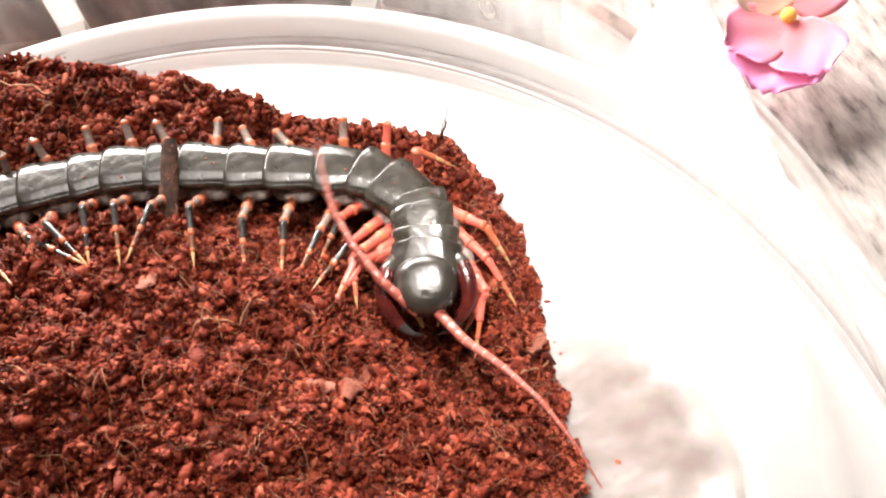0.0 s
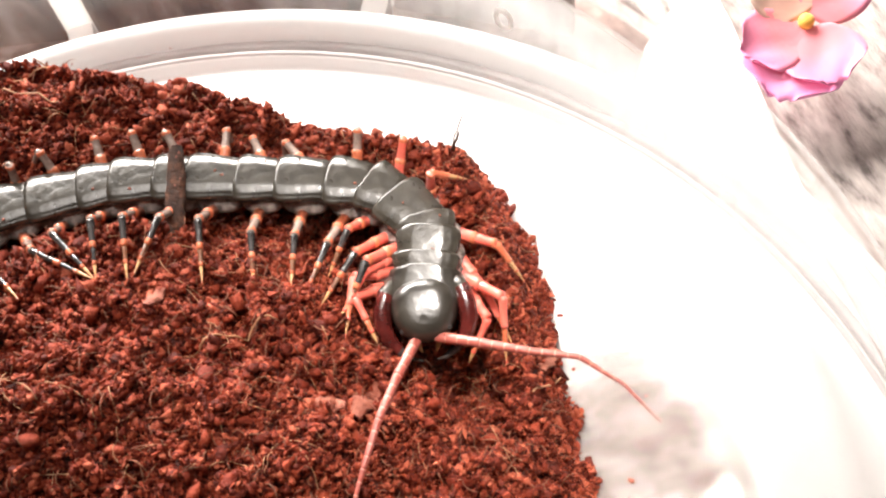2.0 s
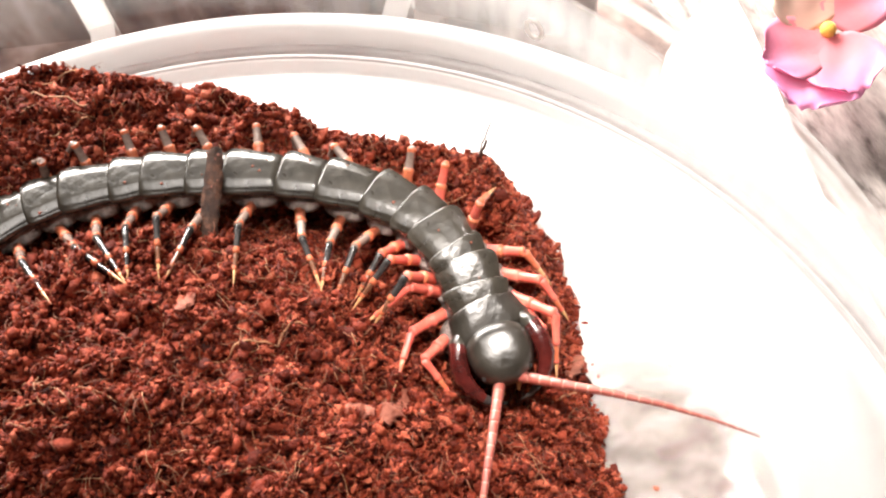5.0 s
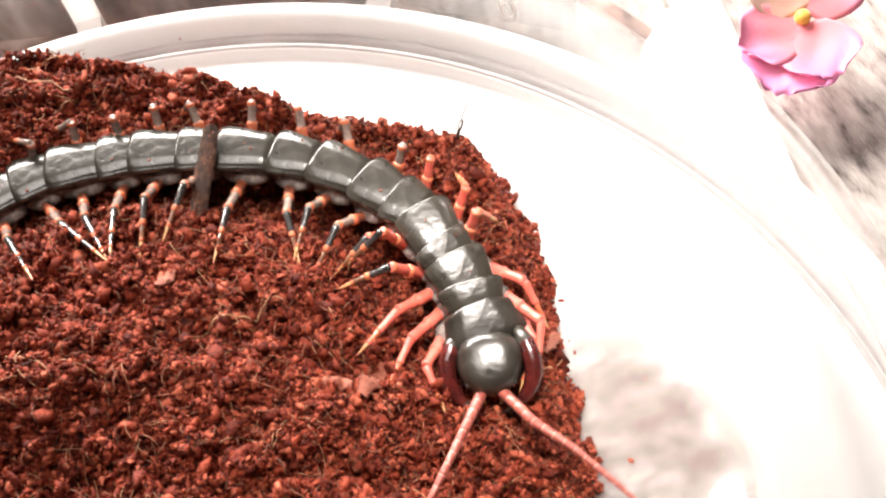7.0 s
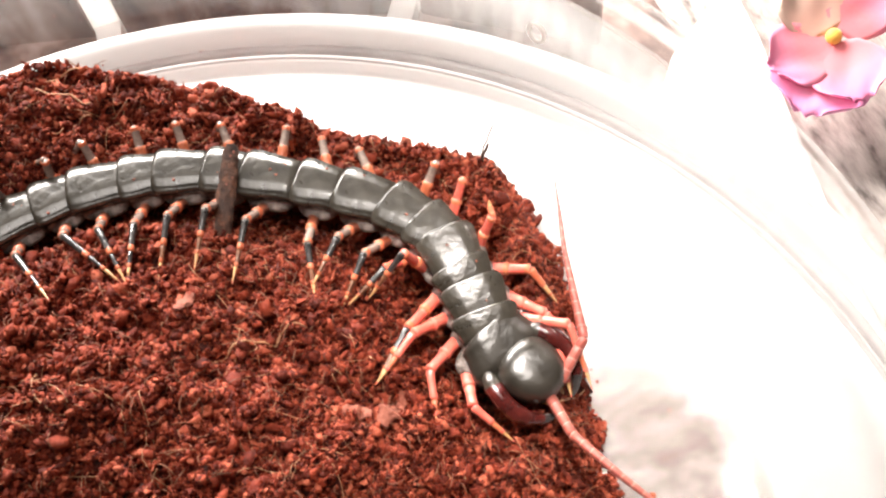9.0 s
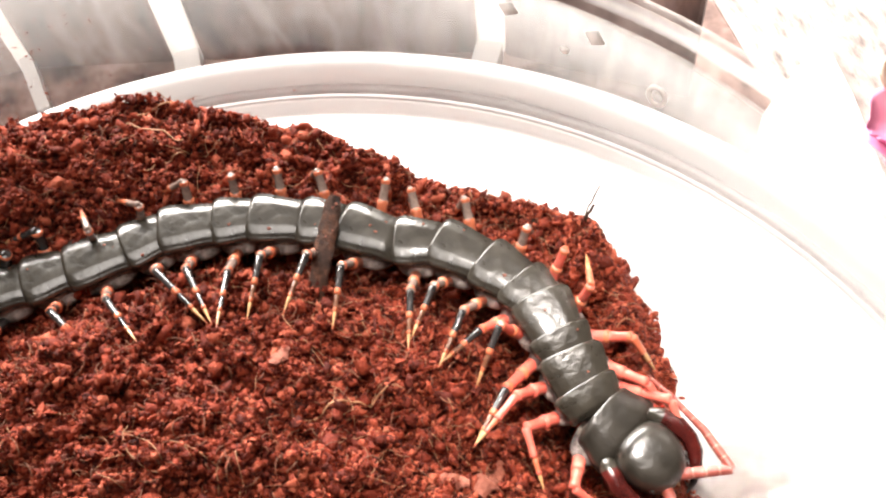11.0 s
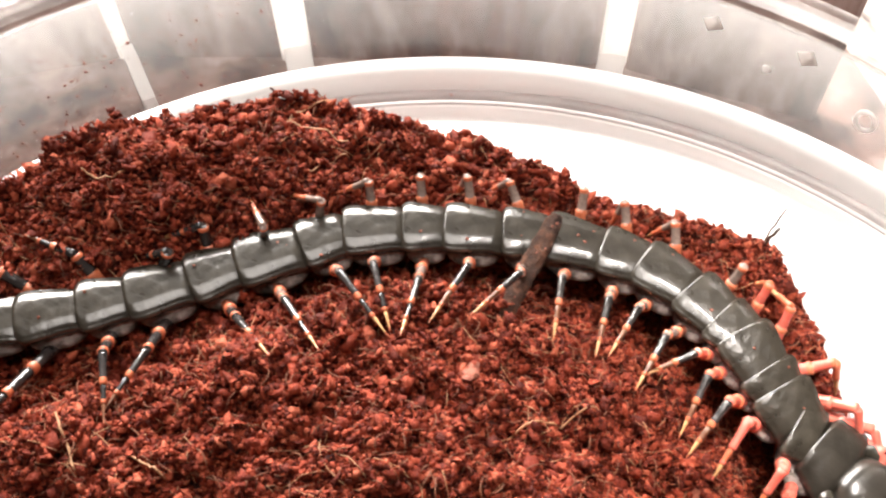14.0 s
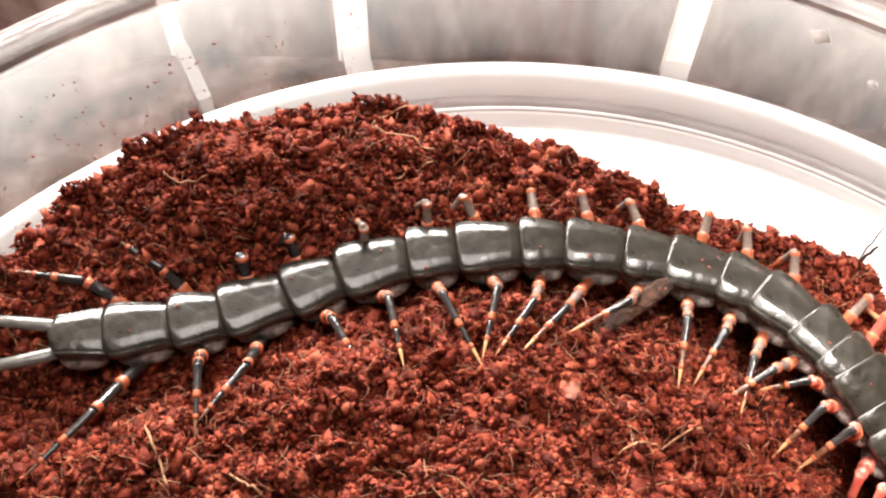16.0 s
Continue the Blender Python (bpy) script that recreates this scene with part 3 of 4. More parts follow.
def build_crumbs():
    rng = np.random.default_rng(11)
    for name, n, mean, spread, lo, hi, V, F, lift in (("coir_clods", 98000, -3.12, 0.45, 0.022, 0.14, ICO_V, ICO_F, 0.7), ("coir_crumbs", 118000, -3.35, 0.35, 0.016, 0.07, OCT_V, OCT_F, 2.4)):
        x, y = rng.uniform(-12.5, 7.3, n), rng.uniform(-7.5, 8.0, n)
        e = edge_distance(x, y)
        ragged = 0.35 * lattice_noise(x, y, 1.6, 7) + 0.2 * lattice_noise(x, y, 4.0, 8)
        keep = (np.hypot(x - TUB[0], y - TUB[1]) < 11.62 + 0.4 * ragged) & (e + ragged > -0.46)
        x, y = x[keep], y[keep]
        r = np.clip(rng.lognormal(mean, spread, len(x)), lo, hi)
        z = bed_surface(x, y) + r * rng.uniform(-0.3, lift, len(x))
        crumbs(name, x, y, z, r, M_SOIL, "loose red-brown coconut fibre crumbs on the bed", 12, V, F, V is ICO_V)
    n = 2200
    x, y = rng.uniform(-4, 8.2, n), rng.uniform(-8, 8.5, n)
    e = edge_distance(x, y)
    keep = (e < -0.42) & (rng.random(n) < np.exp((e + 0.3) / 0.35)) & (np.hypot(x - TUB[0], y - TUB[1]) < 10.5)
    x, y = x[keep], y[keep]
    r = rng.uniform(0.015, 0.05, len(x))
    crumbs("stray_crumbs", x, y, np.full(len(x), FLOOR_Z - 0.06) + r, r, M_SOIL, "stray brown crumbs on the tub floor", 13)
    # specks that stick to the inside of the tub wall
    n = 620
    a, z = np.radians(rng.normal(104, 12, n)), 2.4 + 3.6 * rng.random(n) ** 1.4
    rad = 11.83 + 0.3 * (z - 2.0) / 4.6 - 0.03
    r = rng.uniform(0.009, 0.03, n)
    crumbs("wall_specks", TUB[0] + rad * np.cos(a), TUB[1] + rad * np.sin(a), z, r, M_CHIP, "orange-brown specks stuck to the inside of the tub wall", 14, OCT_V, OCT_F)


build_bed()
build_crumbs()


def ground_z(x, y):
    return float(bed_surface(np.array([x]), np.array([y]))[0])


def strand(points, radius, mat, name, label, lift=0.08, group="", seed=1):
    """A thin bent fibre lying on the bed through the given places."""
    rng = random.Random(seed)
    path, n = [], len(points) - 1
    for i in range(n * 5 + 1):
        u = i / 5
        k = min(int(u), n - 1)
        f = u - k
        p = [np.array(points[min(max(j, 0), n)], float) for j in (k - 1, k, k + 1, k + 2)]
        q = 0.5 * (2 * p[1] + (p[2] - p[0]) * f + (2 * p[0] - 5 * p[1] + 4 * p[2] - p[3]) * f * f + (3 * p[1] - p[0] - 3 * p[2] + p[3]) * f**3)
        z = q[2] if len(q) > 2 else ground_z(*q[:2]) + lift * (1 + 0.3 * rng.random())
        path.append((q[0] + rng.uniform(-0.012, 0.012), q[1] + rng.uniform(-0.012, 0.012), z))
    radii = [radius * (0.55 + 0.45 * math.sin(math.pi * (0.1 + 0.8 * i / (len(path) - 1)))) for i in range(len(path))]
    v, f = tube(path, radii, 6)
    return tagged(mesh_object(name, v, f, mat), label, "fibre", group)


def build_fibres():
    g, lab = "fibres on the bed", "long pale coconut fibre lying on the bed"
    strand(((0.06, -0.96), (0.56, -0.86), (1.14, -0.86), (1.92, -0.91)), 0.022, M_FIBRE, "coir_fibre", lab, 0.12, g, 1)
    strand(((5.62, -3.39), (6.0, -3.2), (6.36, -2.97)), 0.022, M_FIBRE, "coir_fibre", lab, 0.15, g, 2)
    strand(((-6.56, 1.49), (-6.42, 0.9), (-6.33, 0.3)), 0.024, M_FIBRE, "coir_fibre", lab, 0.14, g, 3)
    strand(((-5.5, 0.3), (-5.2, 0.0), (-4.96, -0.26)), 0.022, M_FIBRE, "coir_fibre", lab, 0.12, g, 4)
    strand(((-5.53, 5.82), (-5.26, 5.62), (-4.72, 5.54)), 0.02, M_FIBRE, "coir_fibre", lab, 0.14, g, 5)
    strand(((-2.11, 6.18), (-1.37, 5.92), (-0.75, 5.4)), 0.02, M_FIBRE, "coir_fibre", lab, 0.14, g, 6)
    strand(((-2.19, 6.06), (-1.42, 6.56), (-0.71, 6.73)), 0.02, M_FIBRE, "coir_fibre", lab, 0.14, g, 7)
    strand(((-1.61, 4.99), (-1.2, 5.15), (-0.8, 5.2)), 0.018, M_FIBRE, "coir_fibre", lab, 0.14, g, 8)
    strand(((-1.1, 6.94), (-0.6, 6.75), (-0.1, 6.48)), 0.018, M_FIBRE, "coir_fibre", lab, 0.12, g, 9)
    dark = "thin dark twig standing up from the bed's edge"
    strand(((5.92, 1.42, 2.7), (6.2, 1.6, 3.36), (6.47, 1.75, 3.75)), 0.016, M_FIBRE_DARK, "dark_fibre", dark, 0.02, g, 10)
    strand(((6.02, 1.48, 2.6), (6.14, 1.50, 3.2), (6.26, 1.48, 3.6)), 0.03, M_FIBRE_DARK, "dark_fibre", dark, 0.02, g, 11)
    strand(((5.19, 1.9), (5.28, 1.84), (5.36, 1.78)), 0.05, M_FIBRE_DARK, "dark_fibre", "short dark husk scrap on the bed's edge", 0.02, g, 12)
    # hair-thin fibres that nobody could count
    rng = random.Random(5)
    verts, faces = [], []
    for i in range(460):
        x, y, a = rng.uniform(-11, 6.3), rng.uniform(-6.5, 7.6), rng.uniform(0, 6.28)
        if float(edge_distance(np.array([x]), np.array([y]))[0]) < 0.2 or math.hypot(x - TUB[0], y - TUB[1]) > 11.2:
            continue
        path, bend, length = [], rng.uniform(-1.6, 1.6), rng.uniform(0.3, 1.3)
        for s in range(7):
            path.append((x, y, ground_z(x, y) + rng.uniform(0.06, 0.15)))
            x, y, a = x + math.cos(a) * length / 6, y + math.sin(a) * length / 6, a + bend / 6
        v, f = tube(path, [0.0075] * 7, 4)
        faces += [tuple(k + len(verts) for k in q) for q in f]
        verts += v
    fuzz_v, fuzz_f = [], []
    for i in range(4200):
        x, y, a = rng.uniform(-11, 6.3), rng.uniform(-6.5, 7.6), rng.uniform(0, 6.28)
        if math.hypot(x - TUB[0], y - TUB[1]) > 11.5 or float(edge_distance(np.array([x]), np.array([y]))[0]) < -0.1:
            continue
        bend, length, z, path = rng.uniform(-2.5, 2.5), rng.uniform(0.1, 0.45), ground_z(x, y), []
        for s in range(5):
            path.append((x, y, z + 0.05 + 0.09 * math.sin(math.pi * s / 4) + rng.uniform(-0.02, 0.02)))
            x, y, a = x + math.cos(a) * length / 4, y + math.sin(a) * length / 4, a + bend / 4
        v, f = tube(path, [0.007, 0.01, 0.01, 0.009, 0.005], 4)
        fuzz_f += [tuple(k + len(fuzz_v) for k in q) for q in f]
        fuzz_v += v
    tagged(mesh_object("coir_fuzz", fuzz_v, fuzz_f, M_FUZZ), "short red-brown coconut fuzz all over the bed", "fibre", kind="stuff")
    tagged(mesh_object("fine_fibres", verts, faces, M_FIBRE), "hair-thin brown coconut fibres tangled in the bed", "fibre", kind="stuff")


build_fibres()


def chunk(name, a, b, width, mat, label, lift, seed):
    """A flat, ragged scrap of husk between two places on the bed."""
    rng = random.Random(seed)
    ax, ay, bx, by = *a, *b
    n, rings = 10, 9
    d = Vector((bx - ax, by - ay, 0))
    L = d.length
    d.normalize()
    side = Vector((-d.y, d.x, 0))
    verts, faces = [], []
    for i in range(rings):
        u = i / (rings - 1)
        w = width * (0.35 + 0.65 * math.sin(math.pi * (0.12 + 0.76 * u))) * rng.uniform(0.8, 1.15)
        c = Vector((ax, ay, 0)) + d * (L * u)
        z = ground_z(c.x, c.y) + lift + rng.uniform(-0.02, 0.02)
        for k in range(n):
            t = 2 * math.pi * k / n
            j = rng.uniform(0.85, 1.15)
            p = c + side * (math.cos(t) * w * j)
            verts.append((p.x, p.y, z + math.sin(t) * width * 0.45 * j))
    for i in range(rings - 1):
        for k in range(n):
            j = (k + 1) % n
            faces.append((i * n + k, i * n + j, (i + 1) * n + j, (i + 1) * n + k))
    faces += [tuple(reversed(range(n))), tuple(range((rings - 1) * n, rings * n))]
    return tagged(mesh_object(name, verts, faces, mat, smooth=False), label, "husk chip", "husk chips on the bed")


chunk("husk_chip", (-0.08, 0.02), (0.2, 0.4), 0.13, M_CHIP, "bright orange-brown husk chip on the bed", 0.1, 1)
chunk("husk_chip", (2.59, -2.87), (3.16, -2.45), 0.2, M_CHIP, "large red-brown husk chip on the bed", 0.1, 2)
chunk("husk_chip", (2.06, -2.47), (2.5, -2.66), 0.12, M_CHIP, "red-brown husk chip on the bed", 0.1, 3)
chunk("husk_chip", (6.0, -2.9), (6.5, -2.4), 0.16, M_CHIP, "red-brown husk chip at the bed's edge", 0.15, 4)


# ---- fine dirt and the bed's painted reflection on the tub floor beside the bed ----
def build_smear():
    n, m = 30, 14
    verts, faces = [], []
    for i in range(n):
        y = -2.0 - 8.0 * i / (n - 1)
        for j in range(m):
            x = 5.6 - 0.5 * i / n + (1.0 + 2.4 * math.sin(math.pi * min(0.75, 0.08 + i / n))) * j / (m - 1)
            verts.append((x, y, FLOOR_Z - 0.05))
    for i in range(n - 1):
        for j in range(m - 1):
            faces.append((i * m + j, i * m + j + 1, (i + 1) * m + j + 1, (i + 1) * m + j))
    k = len(verts)
    verts += [(x, y, z - 0.012) for x, y, z in verts]
    faces += [tuple(q + k for q in reversed(f)) for f in faces]
    ring = list(range(m)) + [i * m + m - 1 for i in range(1, n)] + [(n - 1) * m + j for j in range(m - 2, -1, -1)] + [i * m for i in range(n - 2, 0, -1)]
    faces += [(q, p, p + k, q + k) for p, q in zip(ring, ring[1:] + ring[:1])]
    tagged(mesh_object("reflection_dirt_smear", verts, faces, M_SMEAR, smooth=False), "thin brown smear of dust and the bed's reflection on the clear tub floor", "dirt", kind="stuff")


build_smear()


# ---- pink blossoms beyond the tub ----
def build_flower(m, scale, petals):
    flower = tagged(new("pink_flower"), "pink artificial flower with a yellow heart, lying beside the tub", "flower", "flowers beside the tub")
    flower.matrix_world = m
    nu, nv = 13, 12
    for k, (angle, wide, long, mat) in enumerate(petals):
        a0 = radians(angle)
        verts, faces = [], []
        for layer in (0.0, -0.03):
            for i in range(nu):
                u = i / (nu - 1)
                w = wide * math.sin(math.pi * min(0.98, 0.12 + 0.66 * u)) ** 0.8 * (1.0 if u < 0.8 else 1 - 2.6 * (u - 0.8))
                for j in range(nv):
                    v = 2 * j / (nv - 1) - 1
                    r, s = 0.15 + long * u * (1 - 0.08 * v * v) * (1 + 0.03 * math.sin(9 * v + k)), w * v
                    z = 0.25 + 0.55 * u * u - 0.35 * u**3 + 0.16 * v * v * u + 0.04 * math.sin(7 * u + 6 * v + k) * u + layer
                    verts.append((scale * (r * math.cos(a0) - s * math.sin(a0)), scale * (r * math.sin(a0) + s * math.cos(a0)), scale * z))
        for layer in range(2):
            o = layer * nu * nv
            for i in range(nu - 1):
                for j in range(nv - 1):
                    q = (o + i * nv + j, o + (i + 1) * nv + j, o + (i + 1) * nv + j + 1, o + i * nv + j + 1)
                    faces.append(q if layer == 0 else q[::-1])
        o = nu * nv
        ring = [j for j in range(nv)] + [i * nv + nv - 1 for i in range(1, nu)] + [(nu - 1) * nv + j for j in range(nv - 2, -1, -1)] + [i * nv for i in range(nu - 2, 0, -1)]
        for p, q in zip(ring, ring[1:] + ring[:1]):
            faces.append((p, q, q + o, p + o))
        mesh_object("petal", verts, faces, mat, flower, "cream petal" if mat == M_PETAL_PALE else "")
    v, f = lathe([(0.01, 0.0), (0.12, 0.05), (0.18, 0.25), (0.17, 0.36), (0.09, 0.42), (0.01, 0.42)], (0, 0), 20, False)
    mesh_object("flower_heart", [tuple(scale * c for c in p) for p in v], f, M_PETAL_CORE, flower, "yellow flower heart")
    v, f = tube([(0, 0, 0.15), (0.1, 0.1, -0.3), (0.4, 0.7, -0.9), (0.8, 2.2, -1.05)], [scale * 0.09] * 4, 8)
    mesh_object("flower_stalk", v, f, M_FIBRE_DARK, flower, "thin dark flower stalk")
    return flower


build_flower(pose(0.157, 0.037, -0.004, 14, -10, 0), 1.08, ((-176, 0.8, 1.45, M_PETAL), (-136, 1.15, 1.85, M_PETAL), (-96, 0.9, 1.5, M_PETAL), (28, 0.9, 1.5, M_PETAL), (95, 0.8, 1.4, M_PETAL_PALE)))


# ---- stand-in backdrop behind the tub: low dark panels, slim white uprights for wall glare ----
def build_backdrop():
    screen = tagged(new("backdrop_stand_in"), "added backdrop of dark boards with white columns for glare, behind the tub", "screen")
    screen.location = (0, 0, TABLE_Z * CM)

    def slab(name, a, b, depth, height, mat, label):
        """A bevelled board from a to b."""
        a, b = Vector(a), Vector(b)
        d = b - a
        side = Vector((-d.y, d.x)).normalized()
        prof = [(0.5, 0.4), (0.48, 0.5), (-0.48, 0.5), (-0.5, 0.4), (-0.5, -0.4), (-0.48, -0.5), (0.48, -0.5), (0.5, -0.4)]
        v, f, mid = [], [], (a + b) / 2
        for z, g in ((0, 1.0), (height - 0.08, 1.0), (height, 0.985)):
            v += [(*(mid + d * (g * p) + side * (depth * g * q)), z) for p, q in prof]
        for i in range(2):
            f += [(i * 8 + k, i * 8 + (k + 1) % 8, i * 8 + 8 + (k + 1) % 8, i * 8 + 8 + k) for k in range(8)]
        f += [tuple(reversed(range(8))), tuple(range(16, 24))]
        mesh_object(name, v, f, mat, screen, label, False)

    def beside(p, q, gap):
        p, q = Vector(p), Vector(q)
        return p + (q - p).normalized() * gap

    posts = [((-17.5, 14.5), 0.4), ((-5.1, 13.8), 0.2), ((-0.85, 12.5), 0.4), ((6.9, 9.9), 0.4), ((11.2, 6.6), 0.2)]
    # added dark panels give the backdrop seen through the tub wall
    for (p, w), (q, v) in zip(posts, posts[1:]):
        slab("backdrop_panel", beside(p, q, w), beside(q, p, v), 0.4, 4.5, M_BOARD, "dark grey-brown board added as backdrop")
    # white uprights and feet imitate columns of lamp glare on the tub wall
    for (x, y), w in posts[1:4]:
        slab("glare_upright", (x - w, y + 0.15 * w), (x + w, y - 0.15 * w), 0.5, 4.9, M_MILKY, "slim translucent white column added for glare on the tub wall")
        inward = (Vector((-2.05, -5.2)) - Vector((x, y))).normalized()
        start = Vector((x, y)) + inward * 0.3
        slab("foot", start, start + inward * 2.0, 1.7 * w, 0.55, M_PLATE, "white slab added to run the glare down to the tray")


build_backdrop()


# ---- small moulded marks on the tub wall ----
def wall_mark(name, x, y, z, shape, label):
    """A small raised mark of clear plastic on the inside of the tub wall."""
    a = math.atan2(y - TUB[1], x - TUB[0])
    r = 11.83 + 0.3 * (z - 2.0) / 4.6
    out, side = Vector((math.cos(a), math.sin(a), 0)), Vector((-math.sin(a), math.cos(a), 0))
    c = Vector((TUB[0], TUB[1], z)) + out * (r - 0.01)
    if shape == "ring":
        pts = [c + 0.19 * (math.cos(t) * side * 0.85 + math.sin(t) * Vector((0, 0, 1.15))) for t in np.linspace(0, 2 * math.pi, 25)]
        v, f = tube(pts, [0.042] * 25, 8)
    else:
        n = 4 if shape == "square" else 12
        size = 0.2 if shape == "square" else 0.09
        v, f = [], []
        for d, g in ((0.0, 1.0), (-0.035, 0.9)):
            v += [c + out * d + size * g * (math.cos(2 * math.pi * k / n + 0.25) * side + math.sin(2 * math.pi * k / n + 0.25) * Vector((0, 0, 1))) for k in range(n)]
        f = [(k, (k + 1) % n, n + (k + 1) % n, n + k) for k in range(n)] + [tuple(range(n, 2 * n)), tuple(reversed(range(n)))]
    base = Vector((TUB[0], TUB[1], 0.95))
    mesh_object(name, [tuple(Vector(p) - base) for p in v], f, M_MILKY, tub, label)


wall_mark("moulded_ring", 7.5, 2.0, 5.6, "ring", "small milky ring moulded in the wall")
wall_mark("moulded_lozenge", 6.8, 3.1, 6.25, "square", "small milky lozenge moulded in the wall")
wall_mark("moulded_bar", 5.62, 4.3, 6.2, "square", "small milky bar moulded in the wall")
wall_mark("moulded_dot", 6.37, 3.47, 5.68, "dot", "small milky dot moulded in the wall")


# ---- the bark strip that the animal drags along ----
def build_bark():
    rng = random.Random(9)
    n, rings, L = 12, 15, 2.05
    verts, faces = [], []
    for i in range(rings):
        u = i / (rings - 1)
        w = 0.19 * (0.8 + 0.2 * math.sin(math.pi * u)) * (0.7 if i in (0, rings - 1) else 1)
        for k in range(n):
            a = 2 * math.pi * k / n
            j = rng.uniform(0.9, 1.1)
            verts.append((L * (u - 0.5) + rng.uniform(-0.02, 0.02), math.cos(a) * w * j, math.sin(a) * 0.075 * j + 0.03 * math.sin(4 * u)))
    for i in range(rings - 1):
        for k in range(n):
            j = (k + 1) % n
            faces.append((i * n + k, i * n + j, (i + 1) * n + j, (i + 1) * n + k))
    faces += [tuple(reversed(range(n))), tuple(range((rings - 1) * n, rings * n))]
    ob = tagged(mesh_object("bark_strip", verts, faces, M_BARK, smooth=False), "dark brown bark strip leaning on the centipede's back", "bark")
    for i in range(12):
        r, x, y = rng.uniform(0.015, 0.03), rng.uniform(-0.9, 0.9), rng.uniform(-0.12, 0.12)
        v = [(x + r * a * rng.uniform(0.7, 1.5), y + r * b, 0.085 - 1.5 * y * y + r * c * 0.7) for a, b, c in ICO_V]
        mesh_object("crumb", v, ICO_F.tolist(), M_CHIP, ob, "orange coir crumb stuck on the bark", False)
    return ob


bark = build_bark()


# ---- the centipede ----
HOME = Matrix.Translation((0.0, 0.03, 0.03))
centipede = tagged(new("centipede"), "giant black centipede with orange banded legs, crawling over coir", "centipede")
centipede.matrix_world = HOME
SEG_WIDTH = [1.38, 1.56, 1.24, 1.20, 1.15, 1.15, 1.12, 1.10] + [1.05] * 9 + [1.04, 1.02, 1.0, 0.98, 0.88]
SEG_LEN = [0.95, 0.62, 0.24, 0.66, 0.40, 0.80, 0.53, 0.74, 0.96, 0.78, 1.03, 0.74, 0.98, 0.70, 1.04, 0.76, 1.14, 0.87, 1.09, 0.83, 1.05, 0.86]


def soft_knee(x, soft=0.03):
    return soft * math.log1p(math.exp(min(40.0, x / soft)))


def profile(a):
    """How far a plate falls, for its half width, from the flat middle over a sloping flank to the edge."""
    return 0.04 * a * a + 0.19 * soft_knee(a - 0.48) + 0.45 * soft_knee(a - 0.82, 0.04) - 0.15 * soft_knee(a - 0.91, 0.02) + 1.6 * soft_knee(a - 0.97, 0.008)


def plate(length, width, arch, front=0.93, rear=1.0, round_rear=0.12, round_front=0.043, rim=0.035, nu=21, nv=49):
    """A convex horny back plate, its top at z = 0, ahead along +x."""
    verts, faces = [], []
    for layer in (0, 1):
        for i in range(nu):
            u = -1 + 2 * i / (nu - 1)
            x = 0.5 * length * u
            w = front + (rear - front) * smooth_step((0.6 - u) / 1.3)
            w = w * (1 - round_rear * max(0.0, -u - 0.72) ** 2 / 0.0784) * (1 - round_front * max(0.0, u - 0.7) ** 2 / 0.09)
            for j in range(nv):
                v = -1 + 2 * j / (nv - 1)
                a = abs(v)
                z = -0.5 * width * profile(a) * arch / 0.27
                z += rim * (math.exp(-(((a - 0.955) / 0.035) ** 2)) + 0.7 * math.exp(-(((u + 0.95) / 0.05) ** 2)) * (a < 0.97))
                z -= 0.02 * u * u + 0.035 * u + 0.08 * float(smooth_step((u - 0.55) / 0.45))
                verts.append((x, 0.5 * width * float(w) * v, z - layer * 0.06))
    n = nu * nv
    for layer in range(2):
        for i in range(nu - 1):
            for j in range(nv - 1):
                q = tuple(layer * n + k for k in (i * nv + j, (i + 1) * nv + j, (i + 1) * nv + j + 1, i * nv + j + 1))
                faces.append(q if layer == 0 else q[::-1])
    ring = list(range(nv)) + [i * nv + nv - 1 for i in range(1, nu)] + [(nu - 1) * nv + j for j in range(nv - 2, -1, -1)] + [i * nv for i in range(nu - 2, 0, -1)]
    for p, q in zip(ring, ring[1:] + ring[:1]):
        faces.append((p, q, q + n, p + n))
    return verts, faces


def ellipsoid(rx, ry, rz, cx=0.0, cy=0.0, cz=0.0, nu=12, nv=16, power=0.8):
    verts, faces = [], []
    for i in range(nu + 1):
        a = math.pi * i / nu
        ca, sa = math.cos(a), math.sin(a)
        for j in range(nv):
            b = 2 * math.pi * j / nv
            verts.append((cx + rx * math.copysign(abs(ca) ** power, ca), cy + ry * abs(sa) ** power * math.cos(b), cz + rz * abs(sa) ** power * math.sin(b)))
    for i in range(nu):
        for j in range(nv):
            k = (j + 1) % nv
            faces.append((i * nv + j, (i + 1) * nv + j, (i + 1) * nv + k, i * nv + k))
    return verts, faces


